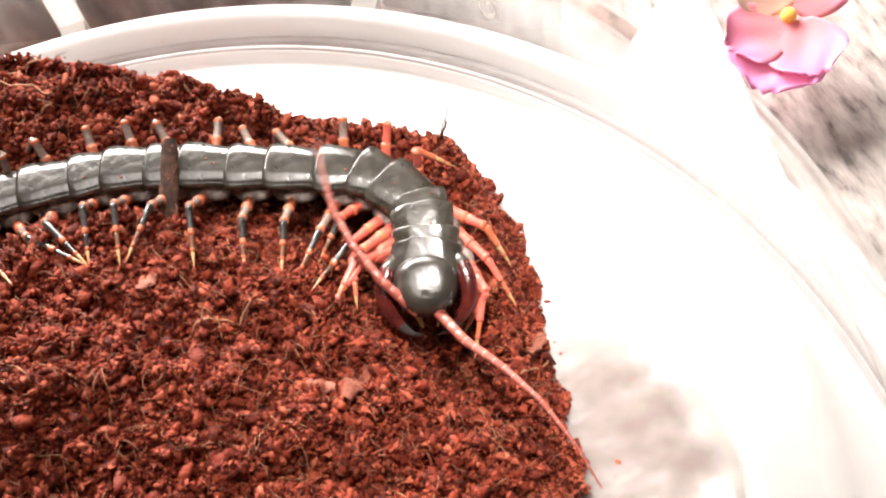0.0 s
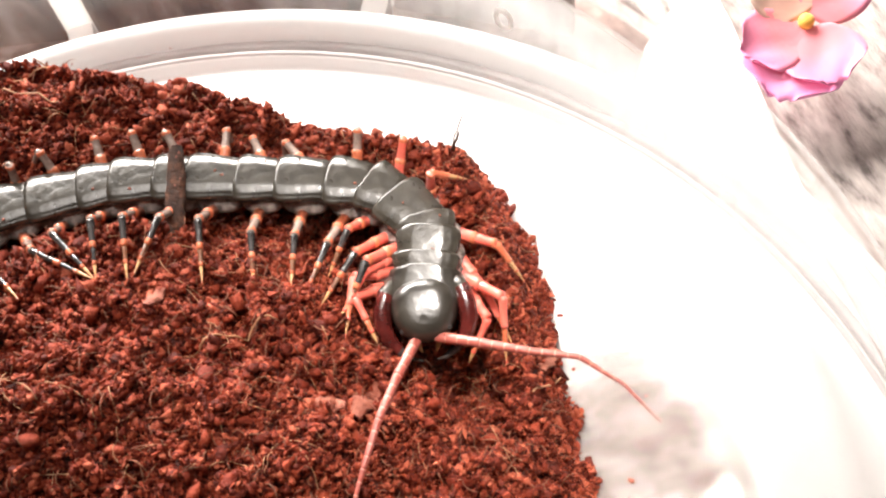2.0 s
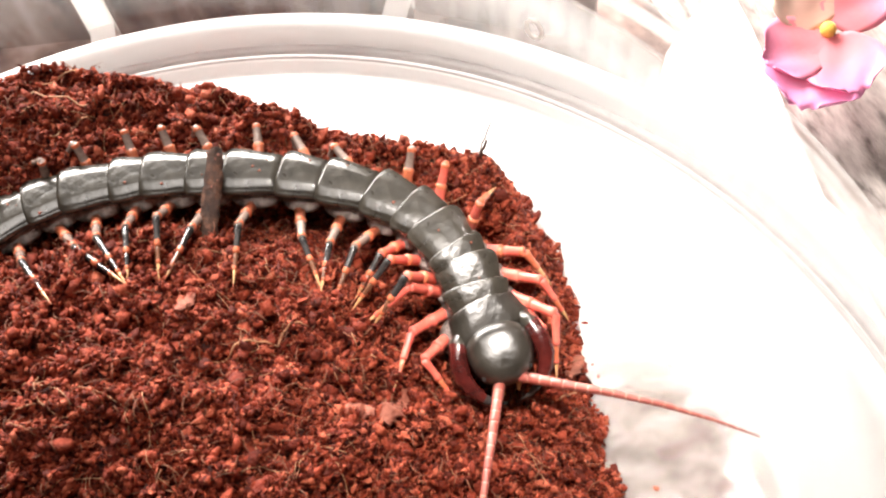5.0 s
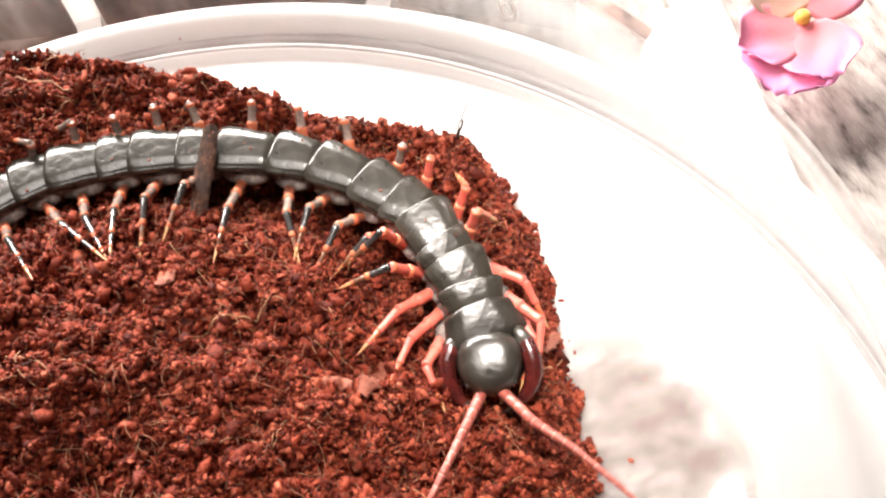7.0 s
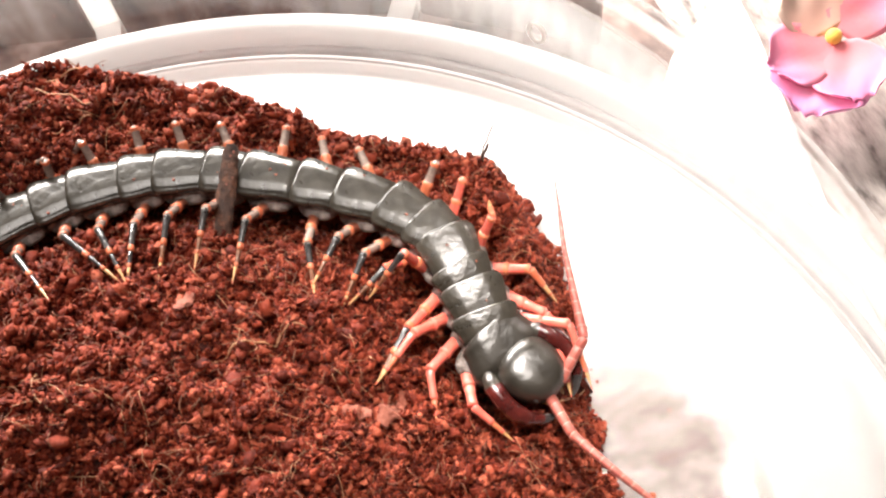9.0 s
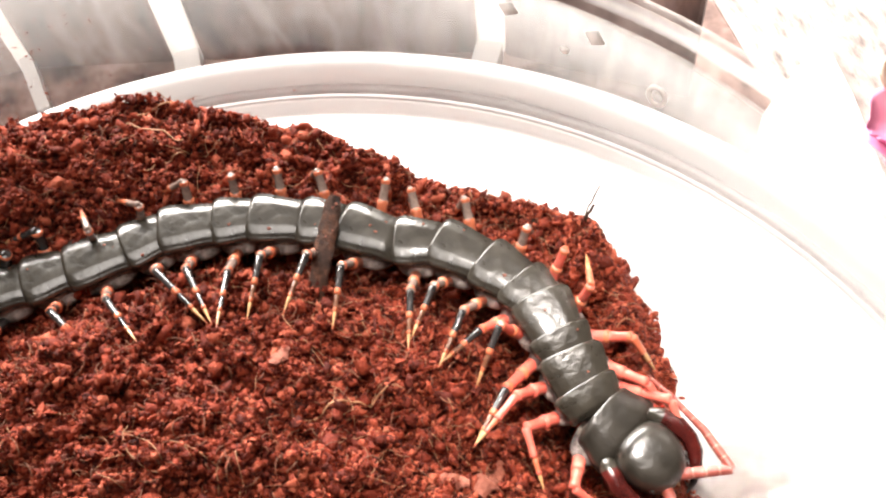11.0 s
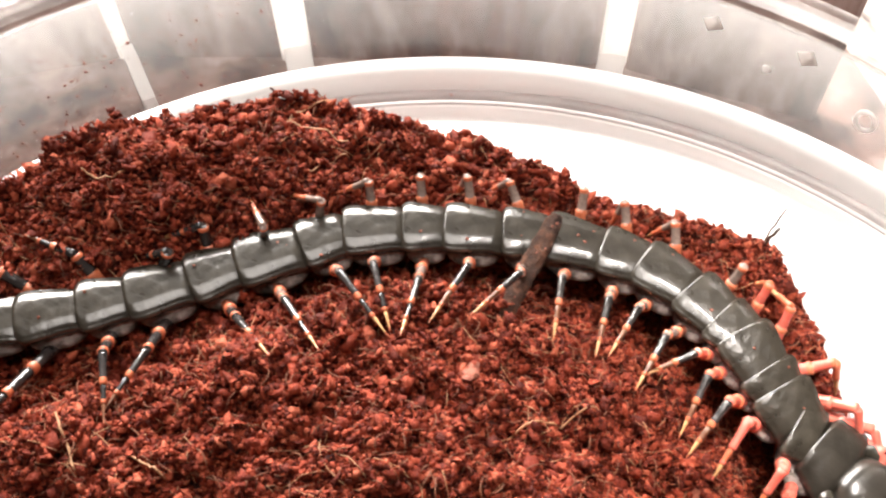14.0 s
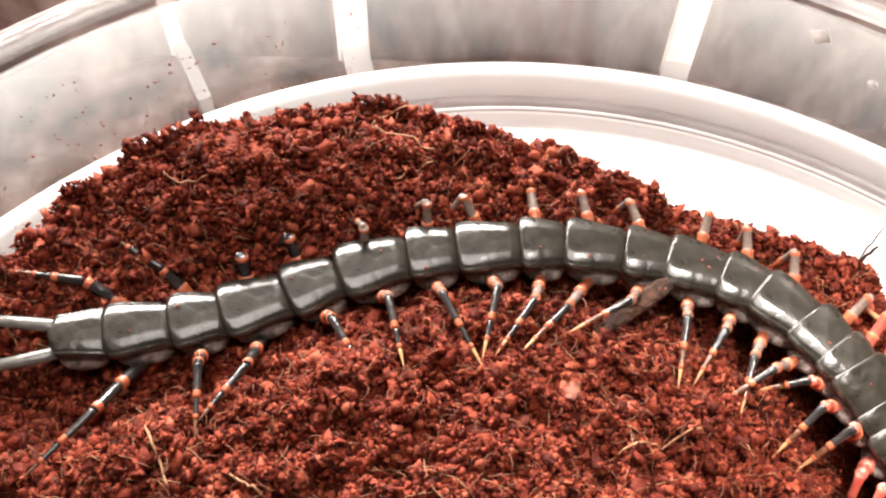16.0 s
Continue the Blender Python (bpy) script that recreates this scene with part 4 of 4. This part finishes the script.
def build_segments():
    segs = []
    for k in range(1, 22):
        L, W = SEG_LEN[k] + (0.2 if k > 2 else (0.3 if k == 2 else 0.16)), SEG_WIDTH[k]
        if k == 1:
            v, f = plate(L, W, 0.36, front=1.0, rear=0.84, round_rear=0.3, round_front=0.1, rim=0.012)
        elif k == 21:
            v, f = plate(L, W, 0.26, front=1.0, rear=0.86, round_rear=0.75, round_front=0.3, rim=0.02)
        else:
            v, f = plate(L, W if k < 16 else W * 1.05, 0.30, front=0.86 if k < 16 else 0.82, rear=1.0, round_rear=0.16 if k < 16 else 0.25, round_front=0.14, rim=0.014)
        if k == 1:
            v = [(x + 0.1, y, z) for x, y, z in v]
        seg = mesh_object("back_plate", v, f, M_HEAD if k == 1 else M_SHELL, centipede)
        v, f = ellipsoid(0.5 * L - 0.02, 0.56 * W, 0.25, 0, 0, -0.47, 16, 20)
        mesh_object("side_membrane", v, f, M_SKIN, seg, "grey wrinkled skin under the back plate")
        segs.append(seg)
    return segs


def build_head():
    verts, faces, n, rings = [], [], 36, 12
    for i in range(rings + 1):
        u = i / rings
        for j in range(n):
            a = 2 * math.pi * j / n
            r = u ** 0.85
            x = 0.60 * r * math.copysign(abs(math.cos(a)) ** 0.9, math.cos(a))
            y = 0.60 * r * math.copysign(abs(math.sin(a)) ** 0.85, math.sin(a)) * (1 - 0.16 * x)
            verts.append((x, y, 0.09 - 0.10 * u * u - 0.22 * u**6 - 0.02 * math.exp(-((y / 0.05) ** 2)) * (x > 0.2)))
    for i in range(rings):
        for j in range(n):
            k = (j + 1) % n
            faces.append((i * n + j, (i + 1) * n + j, (i + 1) * n + k, i * n + k))
    o = len(verts)
    for j in range(n):
        x, y, z = verts[rings * n + j]
        verts.append((x * 0.8, y * 0.85, -0.5))
    for j in range(n):
        k = (j + 1) % n
        faces.append((rings * n + j, o + j, o + k, rings * n + k))
    faces.append(tuple(o + j for j in range(n)))
    head = mesh_object("head", verts, faces, M_HEAD, centipede, "smooth rounded black head plate")
    for s in (-1, 1):
        path = [(-0.6, s * 0.50, -0.30), (-0.35, s * 0.68, -0.24), (-0.05, s * 0.76, -0.25), (0.22, s * 0.77, -0.30), (0.45, s * 0.69, -0.36), (0.66, s * 0.52, -0.44), (0.80, s * 0.32, -0.52), (0.84, s * 0.12, -0.56)]
        v, f = tube(path, [0.13, 0.16, 0.17, 0.165, 0.145, 0.105, 0.06, 0.012], 14, 0.9)
        idx = [0 if q // 14 < 1 else (1 if q // 14 < 5 else 2) for q in range(len(f) - 2)] + [0, 2]
        mesh_object("fang", v, f, [M_SHELL, M_FANG, M_DARKLEG], head, "curved dark red fang with a black tip", True, idx)
        v, f = tube([(0.25, s * 0.12, -0.5), (0.5, s * 0.2, -0.55), (0.68, s * 0.13, -0.6)], [0.08, 0.07, 0.02], 8)
        mesh_object("mouth_palp", v, f, M_TIP, head, "short amber mouth palp")
        v, f = ellipsoid(0.07, 0.04, 0.05, 0.36, s * 0.42, -0.16, 8, 10, 1.0)
        mesh_object("eye", v, f, M_DARKLEG, head, "small glossy black eye cluster")
    return head


HEAD = build_head()
SEGMENTS = build_segments()


def build_back_specks():
    """Crumbs of coir that stick to the back plates."""
    rng = random.Random(21)
    for k in (3, 4, 5, 7, 8, 9, 10, 10, 10, 11, 11, 12, 13, 15, 16, 16, 17, 18, 19, 20):
        L, W, r = SEG_LEN[k], SEG_WIDTH[k], rng.uniform(0.018, 0.035)
        u, v = rng.uniform(-0.8, 0.6), rng.uniform(-0.8, 0.8)
        verts = [(0.5 * L * u + r * x * rng.uniform(0.7, 1.5), 0.5 * W * v + r * y * rng.uniform(0.7, 1.3), -0.5 * W * profile(abs(v)) * 1.11 + r * z * 0.7 - 0.055 * u) for x, y, z in ICO_V]
        mesh_object("crumb", verts, ICO_F.tolist(), M_CHIP, SEGMENTS[k - 1], "orange coir crumb stuck on the plate", False)


build_back_specks()


def joint_frame(k, pts):
    """The pose of plate k (0 is the head) from the back joints, in metres."""
    f, r = pts[k], pts[k + 1]
    a = Vector((f[0], f[1], back_height(f[0], f[1])))
    b = Vector((r[0], r[1], back_height(r[0], r[1])))
    x = (a - b).normalized()
    y = Vector((0, 0, 1)).cross(x).normalized()
    z = x.cross(y)
    m = Matrix((x, y, z)).transposed().to_4x4()
    m.translation = (a + b) / 2 * CM + Vector((0, 0, 0.0006 if k == 0 else 0.0))
    return m


NEAR_STEPS = {}
FAR_STEPS = {}


def near_steps(k, *rows):
    NEAR_STEPS[k] = rows


def far_steps(k, *rows):
    FAR_STEPS[k] = rows


near_steps(1, (0, 3.34, -1.37), (1.5, 3.4, -1.8), (3.5, 3.9, -2.79), (6.5, 3.84, -3.66), (9, 4.67, -3.78))
near_steps(2, (0, 2.85, -1.34), (1.5, 2.9, -1.5), (3.5, 2.92, -2.41), (6.5, 2.99, -2.97), (9, 3.47, -3.28), (11.5, 3.81, -3.03))
near_steps(3, (0, 2.82, -1.27), (3.5, 2.81, -1.13), (6.5, 2.73, -2.19), (11.5, 2.76, -2.16), (14.5, 3.93, -2.6))
near_steps(4, (0, 2.95, -1.2), (6.5, 2.83, -0.86), (9, 2.72, -2.19), (11.5, 2.76, -2.18), (14.5, 3.33, -1.74))
near_steps(5, (0, 2.67, -0.81), (3.5, 2.72, -0.78), (6.5, 3.0, -0.5), (9, 3.08, -0.63), (11.5, 3.08, -1.81), (14.5, 3.0, -1.46))
near_steps(6, (0, 2.97, -0.3), (3.5, 2.84, -0.59), (9, 2.71, -0.64), (11.5, 2.54, -0.66), (14.5, 3.18, -0.32))
near_steps(7, (0, 2.46, -0.56), (9, 2.58, -0.71), (11.5, 2.56, -0.77), (14.5, 2.73, -0.64), (16, 3.03, -0.28))
near_steps(8, (0, 2.3, -0.32), (6.5, 2.3, -0.04), (11.5, 2.34, -0.07), (14.5, 2.46, -0.01), (16, 2.71, -0.72))
near_steps(9, (0, 1.69, -0.13), (3.0, 1.69, -0.13), (3.5, 2.36, -0.2), (9, 2.22, -0.37), (11.5, 2.13, -0.24), (14.5, 2.16, 0.16), (16, 2.29, 0.09))
near_steps(10, (0, 0.9, 0.29), (9, 0.91, 0.35), (11.5, 1.39, 0.8), (14.5, 2.17, 0.83), (16, 2.04, 0.3))
near_steps(11, (0, -0.22, 0.77), (3.5, -0.2, 0.8), (6.5, 0.29, 1.24), (9, 0.38, 0.9), (11.5, 0.4, 1.16), (14.5, 0.53, 1.34))
near_steps(12, (0, -0.29, 0.8), (11.5, -0.35, 1.03), (14.5, -0.31, 1.39), (16, -0.55, 1.04))
near_steps(13, (0, -0.82, 0.88), (11.5, -0.85, 0.92), (14.5, -0.98, 1.06))
near_steps(14, (0, -0.82, 0.88), (11.5, -0.96, 1.07), (14.5, -1.12, 1.24))
near_steps(15, (0, -0.82, 0.9), (9, -0.91, 0.96), (11.5, -1.01, 1.08), (14.5, -1.29, 1.23))
near_steps(16, (0, -2.14, 0.97), (11.5, -2.14, 0.98), (14.5, -2.33, 1.05), (16, -2.46, 1.39))
near_steps(17, (0, -2.99, 1.18), (14.5, -3.05, 1.12))
near_steps(18, (0, -5.8, 1.17), (16, -5.8, 1.2))
near_steps(19, (0, -5.8, 0.94), (16, -5.82, 0.97))
near_steps(20, (0, -8.6, 1.1), (16, -8.58, 1.1))
far_steps(1, (0, 4.95, -2.3), (1.5, 4.75, -2.5), (3.5, 5.1, -2.7), (6.5, 5.2, -3.7), (9, 5.9, -3.4))
far_steps(19, (0, -6.75, 5.0), (16, -6.6, 5.0))
far_steps(20, (0, -8.5, 4.95), (16, -8.35, 4.95))
far_steps(2, (0, 5.0, -2.8), (1.5, 5.4, -2.75), (3.5, 5.7, -3.1), (6.5, 5.5, -3.75), (9, 6.3, -3.4))
far_steps(3, (0, 6.1, -2.15), (1.5, 5.65, -2.45), (3.5, 6.4, -2.1), (6.5, 6.2, -2.75), (9, 6.35, -2.75), (11.5, 6.2, -2.6))
far_steps(4, (0, 6.35, -1.35), (3.5, 6.4, -1.3), (6.5, 6.2, -0.55), (9, 6.4, -1.6), (11.5, 6.3, -1.4))
far_steps(5, (0, 6.1, 0.7), (6.5, 5.75, 0.75), (9, 5.9, 0.6), (11.5, 5.7, 0.75))


def eased(rows, t):
    """A foot between its steps: it stays, then strides over in half a second, lifted meanwhile."""
    if t <= rows[0][0]:
        return rows[0][1], rows[0][2], 0.0
    for a, b in zip(rows, rows[1:]):
        if t < b[0]:
            span = min(1.0, b[0] - a[0])
            u = float(smooth_step((t - (b[0] - span)) / span))
            return a[1] + (b[1] - a[1]) * u, a[2] + (b[2] - a[2]) * u, 0.25 * math.sin(math.pi * u)
    return rows[-1][1], rows[-1][2], 0.0


def hip_place(k, side, pts):
    m = joint_frame(k, pts)
    return m @ Vector((-0.06 * SEG_LEN[k] * CM, side * 0.44 * SEG_WIDTH[k] * CM, -0.54 * CM))


def foot_place(k, side, t):
    """Where the foot stands, in metres; side -1 is the one toward the open middle of the bed."""
    steps = (NEAR_STEPS if side < 0 else FAR_STEPS).get(k)
    if steps:
        x, y, up = eased(steps, t)
    else:
        rows = []
        for s in BODY_TIMES:
            q = joint_frame(k, body_points(s)) @ Vector(((-0.45 + 0.4 * math.sin(k * 2.1)) * CM, side * (1.05 + 0.2 * math.sin(k * 1.3)) * CM, 0))
            rows.append((s, q.x / CM, q.y / CM))
        x, y, up = eased(rows, t)
    z = float(bed_height(np.array([x]), np.array([y]))[0]) + 0.08 + up
    if side > 0:
        z = max(z, 2.35) if k < 6 else (z - 0.5 if k < 19 else z + 0.15)
    return Vector((x, y, z)) * CM


KEY_TIMES = [i * 0.5 for i in range(33)]
BODY_AT = {t: body_points(t) for t in KEY_TIMES}


def banded(lengths, radii, mats, n=10, swell=1.09):
    """Leg joints in a row along +x: each a tapering piece with a swollen end, in its own colour."""
    path, rad, index, x = [], [], [], 0.0
    for L, (r0, r1), m in zip(lengths, radii, mats):
        for u, s in ((0.0, 0.8), (0.08, 1.0), (0.45, 0.9), (0.79, 0.95), (0.93, swell), (1.0, 0.9)):
            path.append((x + L * u, 0, 0.0))
            rad.append((r0 + (r1 - r0) * u) * s)
            index.append(m if u < 0.7 else m + 100)
        x += L
        path[-1] = (x - 1e-4, 0, 0)
    v, f = tube(path, rad, n)
    return v, f, index


def build_leg(k, side):
    reach = max((foot_place(k, side, t) - hip_place(k, side, BODY_AT[t])).length for t in KEY_TIMES[::2]) / CM
    total = min(max(1.45 if side < 0 and k > 6 else 1.8, reach * 1.02), 2.9)
    up, low = total * 0.46, total * 0.54
    fat = 1.12 if k < 5 else (1.0 if k < 17 else (1.05 if side < 0 else 1.25))
    if k <= 3:
        pal = [M_RED, M_RED, M_RED, M_RED, M_RED, M_TIP, M_ORANGE]
    elif k <= 6:
        pal = [M_RED, M_RED, M_RED, M_ORANGE, M_DARKLEG, M_TIP, M_BROWNLEG]
    elif k <= 12:
        pal = [M_HIP, M_ORANGE, M_FEMUR, M_ORANGE, M_DARKLEG, M_TIP, M_BROWNLEG]
    else:
        pal = [M_HIP if k < 18 else M_DARKLEG, M_DARKLEG, M_FEMUR if k < 17 else M_DARKLEG, M_ORANGE, M_DARKLEG, M_TIP if k < 18 else M_BROWNLEG, M_DARKLEG]

    if side > 0 and k > 6:
        pal[0], pal[2], pal[4], pal[6] = M_ORANGE, M_FEMUR if k < 17 else M_DARKLEG, M_FEMUR if k < 17 else M_DARKLEG, M_ORANGE if k < 17 else M_DARKLEG

    if side > 0 and 3 < k <= 6:
        pal[4], pal[6] = M_ORANGE, M_TIP

    def piece(name, lengths, radii, mats, parent, label):
        v, f, idx = banded(lengths, radii, list(range(len(mats))))
        n = 10
        fi = []
        for q in range(len(f) - 2):
            m = idx[q // n]
            fi.append(m if m < 100 else len(mats))
        fi += [0, len(mats) - 1]
        return mesh_object(name, v, f, mats + [M_ORANGE if k > 3 else M_RED], parent, label, True, fi)

    leg = piece("leg", [up * 0.52, up * 0.48], [(0.125 * fat, 0.105 * fat), (0.095 * fat, 0.085 * fat)], [pal[0], pal[2]], centipede, "")
    shin = piece("shin", [low * 0.46, low * 0.26, low * 0.28], [(0.075 * fat, 0.06 * fat), (0.05 * fat, 0.042 * fat), (0.038 * fat, 0.006)], [pal[4], pal[6], pal[5]], leg, "")
    return leg, shin, up * CM, low * CM


LEGS = [(k, side, *build_leg(k, side)) for k in range(1, 21) for side in (-1, 1)]


def build_tail_legs():
    for s in (-1, 1):
        path = [(-0.25, s * 0.18, -0.28), (-0.6, s * 0.28, -0.22), (-1.4, s * 0.42, -0.14), (-1.46, s * 0.43, -0.14)]
        v, f = tube(path, [0.11, 0.125, 0.105, 0.07], 12, 0.7)
        leg = mesh_object("tail_leg", v, f, M_GREYLEG, SEGMENTS[20], "thick grey trailing tail leg with red joints")
        yield leg, s


def build_tail_ends():
    for s in (-1, 1):
        root = [(-1.42, s * 0.43, -0.14), (-1.52, s * 0.46, -0.14), (-1.65, s * 0.5, -0.15), (-2.3, s * 0.7, -0.2), (-2.36, s * 0.72, -0.2), (-3.0, s * 0.82, -0.3), (-3.7, s * 0.75, -0.4)]
        v, f = tube(root, [0.09, 0.12, 0.09, 0.08, 0.095, 0.06, 0.012], 12)
        idx = [1 if q // 12 in (0, 1, 3) else 0 for q in range(len(f) - 2)] + [1, 0]
        mesh_object("tail_leg_end", v, f, [M_GREYLEG, M_RED], SEGMENTS[20], "red-jointed grey end of the tail leg", True, idx)


list(build_tail_legs())
build_tail_ends()

ANT_PIECE = 0.86


def build_antenna(side):
    pieces = []
    for i in range(5):
        r0, r1 = 0.108 - 0.019 * i, 0.108 - 0.019 * (i + 1)
        path, rad, idx = [], [], []
        for j in range(4):
            for u, s, m in ((0.0, 0.9, 1), (0.12, 1.0, 0), (0.8, 1.02, 0), (0.97, 0.92, 1)):
                w = (j + u) / 4
                path.append((ANT_PIECE * w * 1.02, 0, 0))
                rad.append((r0 + (r1 - r0) * w) * s)
                idx.append(m)
        v, f = tube(path, rad, 10)
        fi = [idx[q // 10] for q in range(len(f) - 2)] + [0, 0]
        parent = centipede if i == 0 else pieces[0]
        pieces.append(mesh_object("antenna" if i == 0 else "antenna_piece", v, f, [M_ANTENNA, M_ANTBAND], parent, "ringed pink-brown antenna" if i == 0 else "", True, fi))
    return pieces


ANTENNAE = {-1: build_antenna(-1), 1: build_antenna(1)}
FEEL = {-1: [], 1: []}


def feel(t, lift_a, a, lift_b, b):
    """Headings of the pieces of both antennae in degrees, and how steeply they rise at the root."""
    FEEL[-1].append((t, lift_a, a))
    FEEL[1].append((t, lift_b, b))


feel(0.0, 28, (122, 108, 96, 84, 80), 12, (-75, -62, -66, -74, -79))
feel(0.25, 35, (175, 165, 160, 160, 160), 12, (-78, -68, -70, -75, -78))
feel(0.5, 25, (199, 200, 215, 228, 228), 12, (-83, -75, -77, -77, -77))
feel(1.0, 20, (226, 226, 221, 221, 221), 14, (-68, -59, -70, -72, -72))
feel(1.5, 14, (229, 228, 225, 223, 223), 14, (-59, -51, -49, -55, -82))
feel(2.0, 14, (228, 229, 233, 233, 233), 16, (-40, -37, -30, -54, -66))
feel(2.5, 14, (247, 247, 246, 246, 246), 18, (-21, 2, -2, -4, -4))
feel(3.0, 14, (254, 254, 254, 254, 254), 56, (-28, -25, -25, -25, -25))
feel(3.5, 14, (256, 255, 254, 254, 254), 16, (-24, -17, -16, -18, -18))
feel(4.0, 14, (256, 256, 255, 255, 255), 18, (-14, -13, -12, -12, -12))
feel(5.2, 14, (238, 236, 236, 236, 236), 16, (-50, -45, -45, -45, -45))
feel(6.5, 12, (223, 219, 219, 219, 219), 12, (-88, -85, -85, -85, -85))
feel(7.0, 12, (227, 224, 222, 222, 222), 12, (-72, -59, -63, -63, -63))
feel(7.5, 12, (234, 234, 234, 234, 234), 18, (-8, -14, -40, -65, -75))
feel(8.0, 12, (244, 243, 243, 243, 243), 45, (8, 25, 30, 20, 10))
feel(8.5, 6, (265, 285, 295, 295, 295), 22, (38, 72, 88, 86, 66))
feel(9.0, 10, (275, 295, 300, 300, 300), 22, (36, 80, 78, 73, 73))
feel(10.2, 8, (266, 270, 270, 270, 270), 16, (10, 88, 92, 90, 85))
feel(11.5, 6, (266, 270, 270, 270, 270), 10, (-30, 100, 106, 108, 104))
feel(12.0, 6, (266, 270, 270, 270, 270), 10, (-40, 20, 25, 25, 25))
feel(12.6, 6, (266, 270, 270, 270, 270), 10, (-50, -52, -56, -58, -58))
feel(16.0, 6, (262, 266, 268, 268, 268), 10, (-55, -58, -62, -64, -64))


def heading_rows(side):
    root_y = side * 0.17
    for t, lift, az in FEEL[side]:
        base = joint_frame(0, body_points(t)) @ Vector((0.5 * CM, root_y * CM, -0.24 * CM))
        out = []
        for i, a in enumerate(az):
            el = radians(lift - i * 9)
            d = Vector((math.cos(radians(a)) * math.cos(el), math.sin(radians(a)) * math.cos(el), math.sin(el)))
            y = Vector((0, 0, 1)).cross(d).normalized()
            m = Matrix((d, y, d.cross(y))).transposed().to_4x4()
            m.translation = base
            out.append(m)
            base = base + d * ANT_PIECE * CM
        yield t, out


def leg_pose(k, side, t, up, low):
    """The hip's and the knee's poses from where hip and foot are."""
    hip, foot = hip_place(k, side, BODY_AT[t]), foot_place(k, side, t)
    d = foot - hip
    dist = min(max(d.length, (up + low) * (0.88 if side < 0 and k > 6 else 0.0)), (up + low) * 0.995)
    d.normalize()
    out = Vector((0, 0, 1)) - d.z * d
    lateral = joint_frame(k, BODY_AT[t]).to_3x3().col[1] * side
    lateral = lateral - lateral.dot(d) * d
    bend = ((1.0 if side > 0 or k <= 6 else 0.6) * out.normalized() + (1.2 if k < 3 else 0.45) * lateral).normalized()
    c = min(1.0, max(-1.0, (up * up + dist * dist - low * low) / (2 * up * dist)))
    knee = hip + up * (c * d + math.sqrt(max(0.0, 1 - c * c)) * bend)
    end = hip + d * dist

    def aim(a, b):
        x = (b - a).normalized()
        y = Vector((0, 0, 1)).cross(x).normalized()
        m = Matrix((x, y, x.cross(y))).transposed().to_4x4()
        m.translation = a
        return m

    return aim(hip, knee), aim(knee, end)


# ---- all that moves ----
def motions():
    inv = HOME.inverted()
    walk(HEAD, [(t, inv @ joint_frame(0, BODY_AT[t])) for t in KEY_TIMES])
    for k, seg in enumerate(SEGMENTS, 1):
        walk(seg, [(t, inv @ joint_frame(k, BODY_AT[t])) for t in KEY_TIMES])
    for k, side, leg, shin, up, low in LEGS:
        rows = [(t, leg_pose(k, side, t, up, low)) for t in KEY_TIMES]
        walk(leg, [(t, inv @ a) for t, (a, b) in rows])
        walk(shin, [(t, a.inverted() @ b) for t, (a, b) in rows])
    for side, pieces in ANTENNAE.items():
        rows = list(heading_rows(side))
        walk(pieces[0], [(t, inv @ m[0]) for t, m in rows])
        for i in range(1, 5):
            walk(pieces[i], [(t, m[0].inverted() @ m[i]) for t, m in rows])
    rows = []
    for t, tx, ty, tz, bx, by in ((0, 1.2, 3.05, 4.0, 0.58, 1.56), (3.5, 1.2, 3.19, 4.0, 0.49, 1.40), (6.5, 1.66, 3.11, 4.0, 0.67, 1.45), (9, 1.67, 3.10, 4.0, 0.84, 1.47),
                                  (11.5, 1.77, 2.97, 4.0, 0.81, 1.36), (12.5, 1.94, 2.91, 4.0, 0.94, 1.42), (14.5, 2.5, 2.48, 3.95, 0.97, 1.36), (16, 2.42, 1.78, 3.6, 0.82, 1.37)):
        a, b = Vector((tx, ty, tz)), Vector((bx, by, 3.2))
        x = (a - b).normalized()
        y = Vector((0, 0, 1)).cross(x).normalized()
        m = Matrix((x, y, x.cross(y))).transposed().to_4x4()
        m.translation = (a - x * 1.0) * CM
        rows.append((t, m))
    walk(bark, rows)


motions()
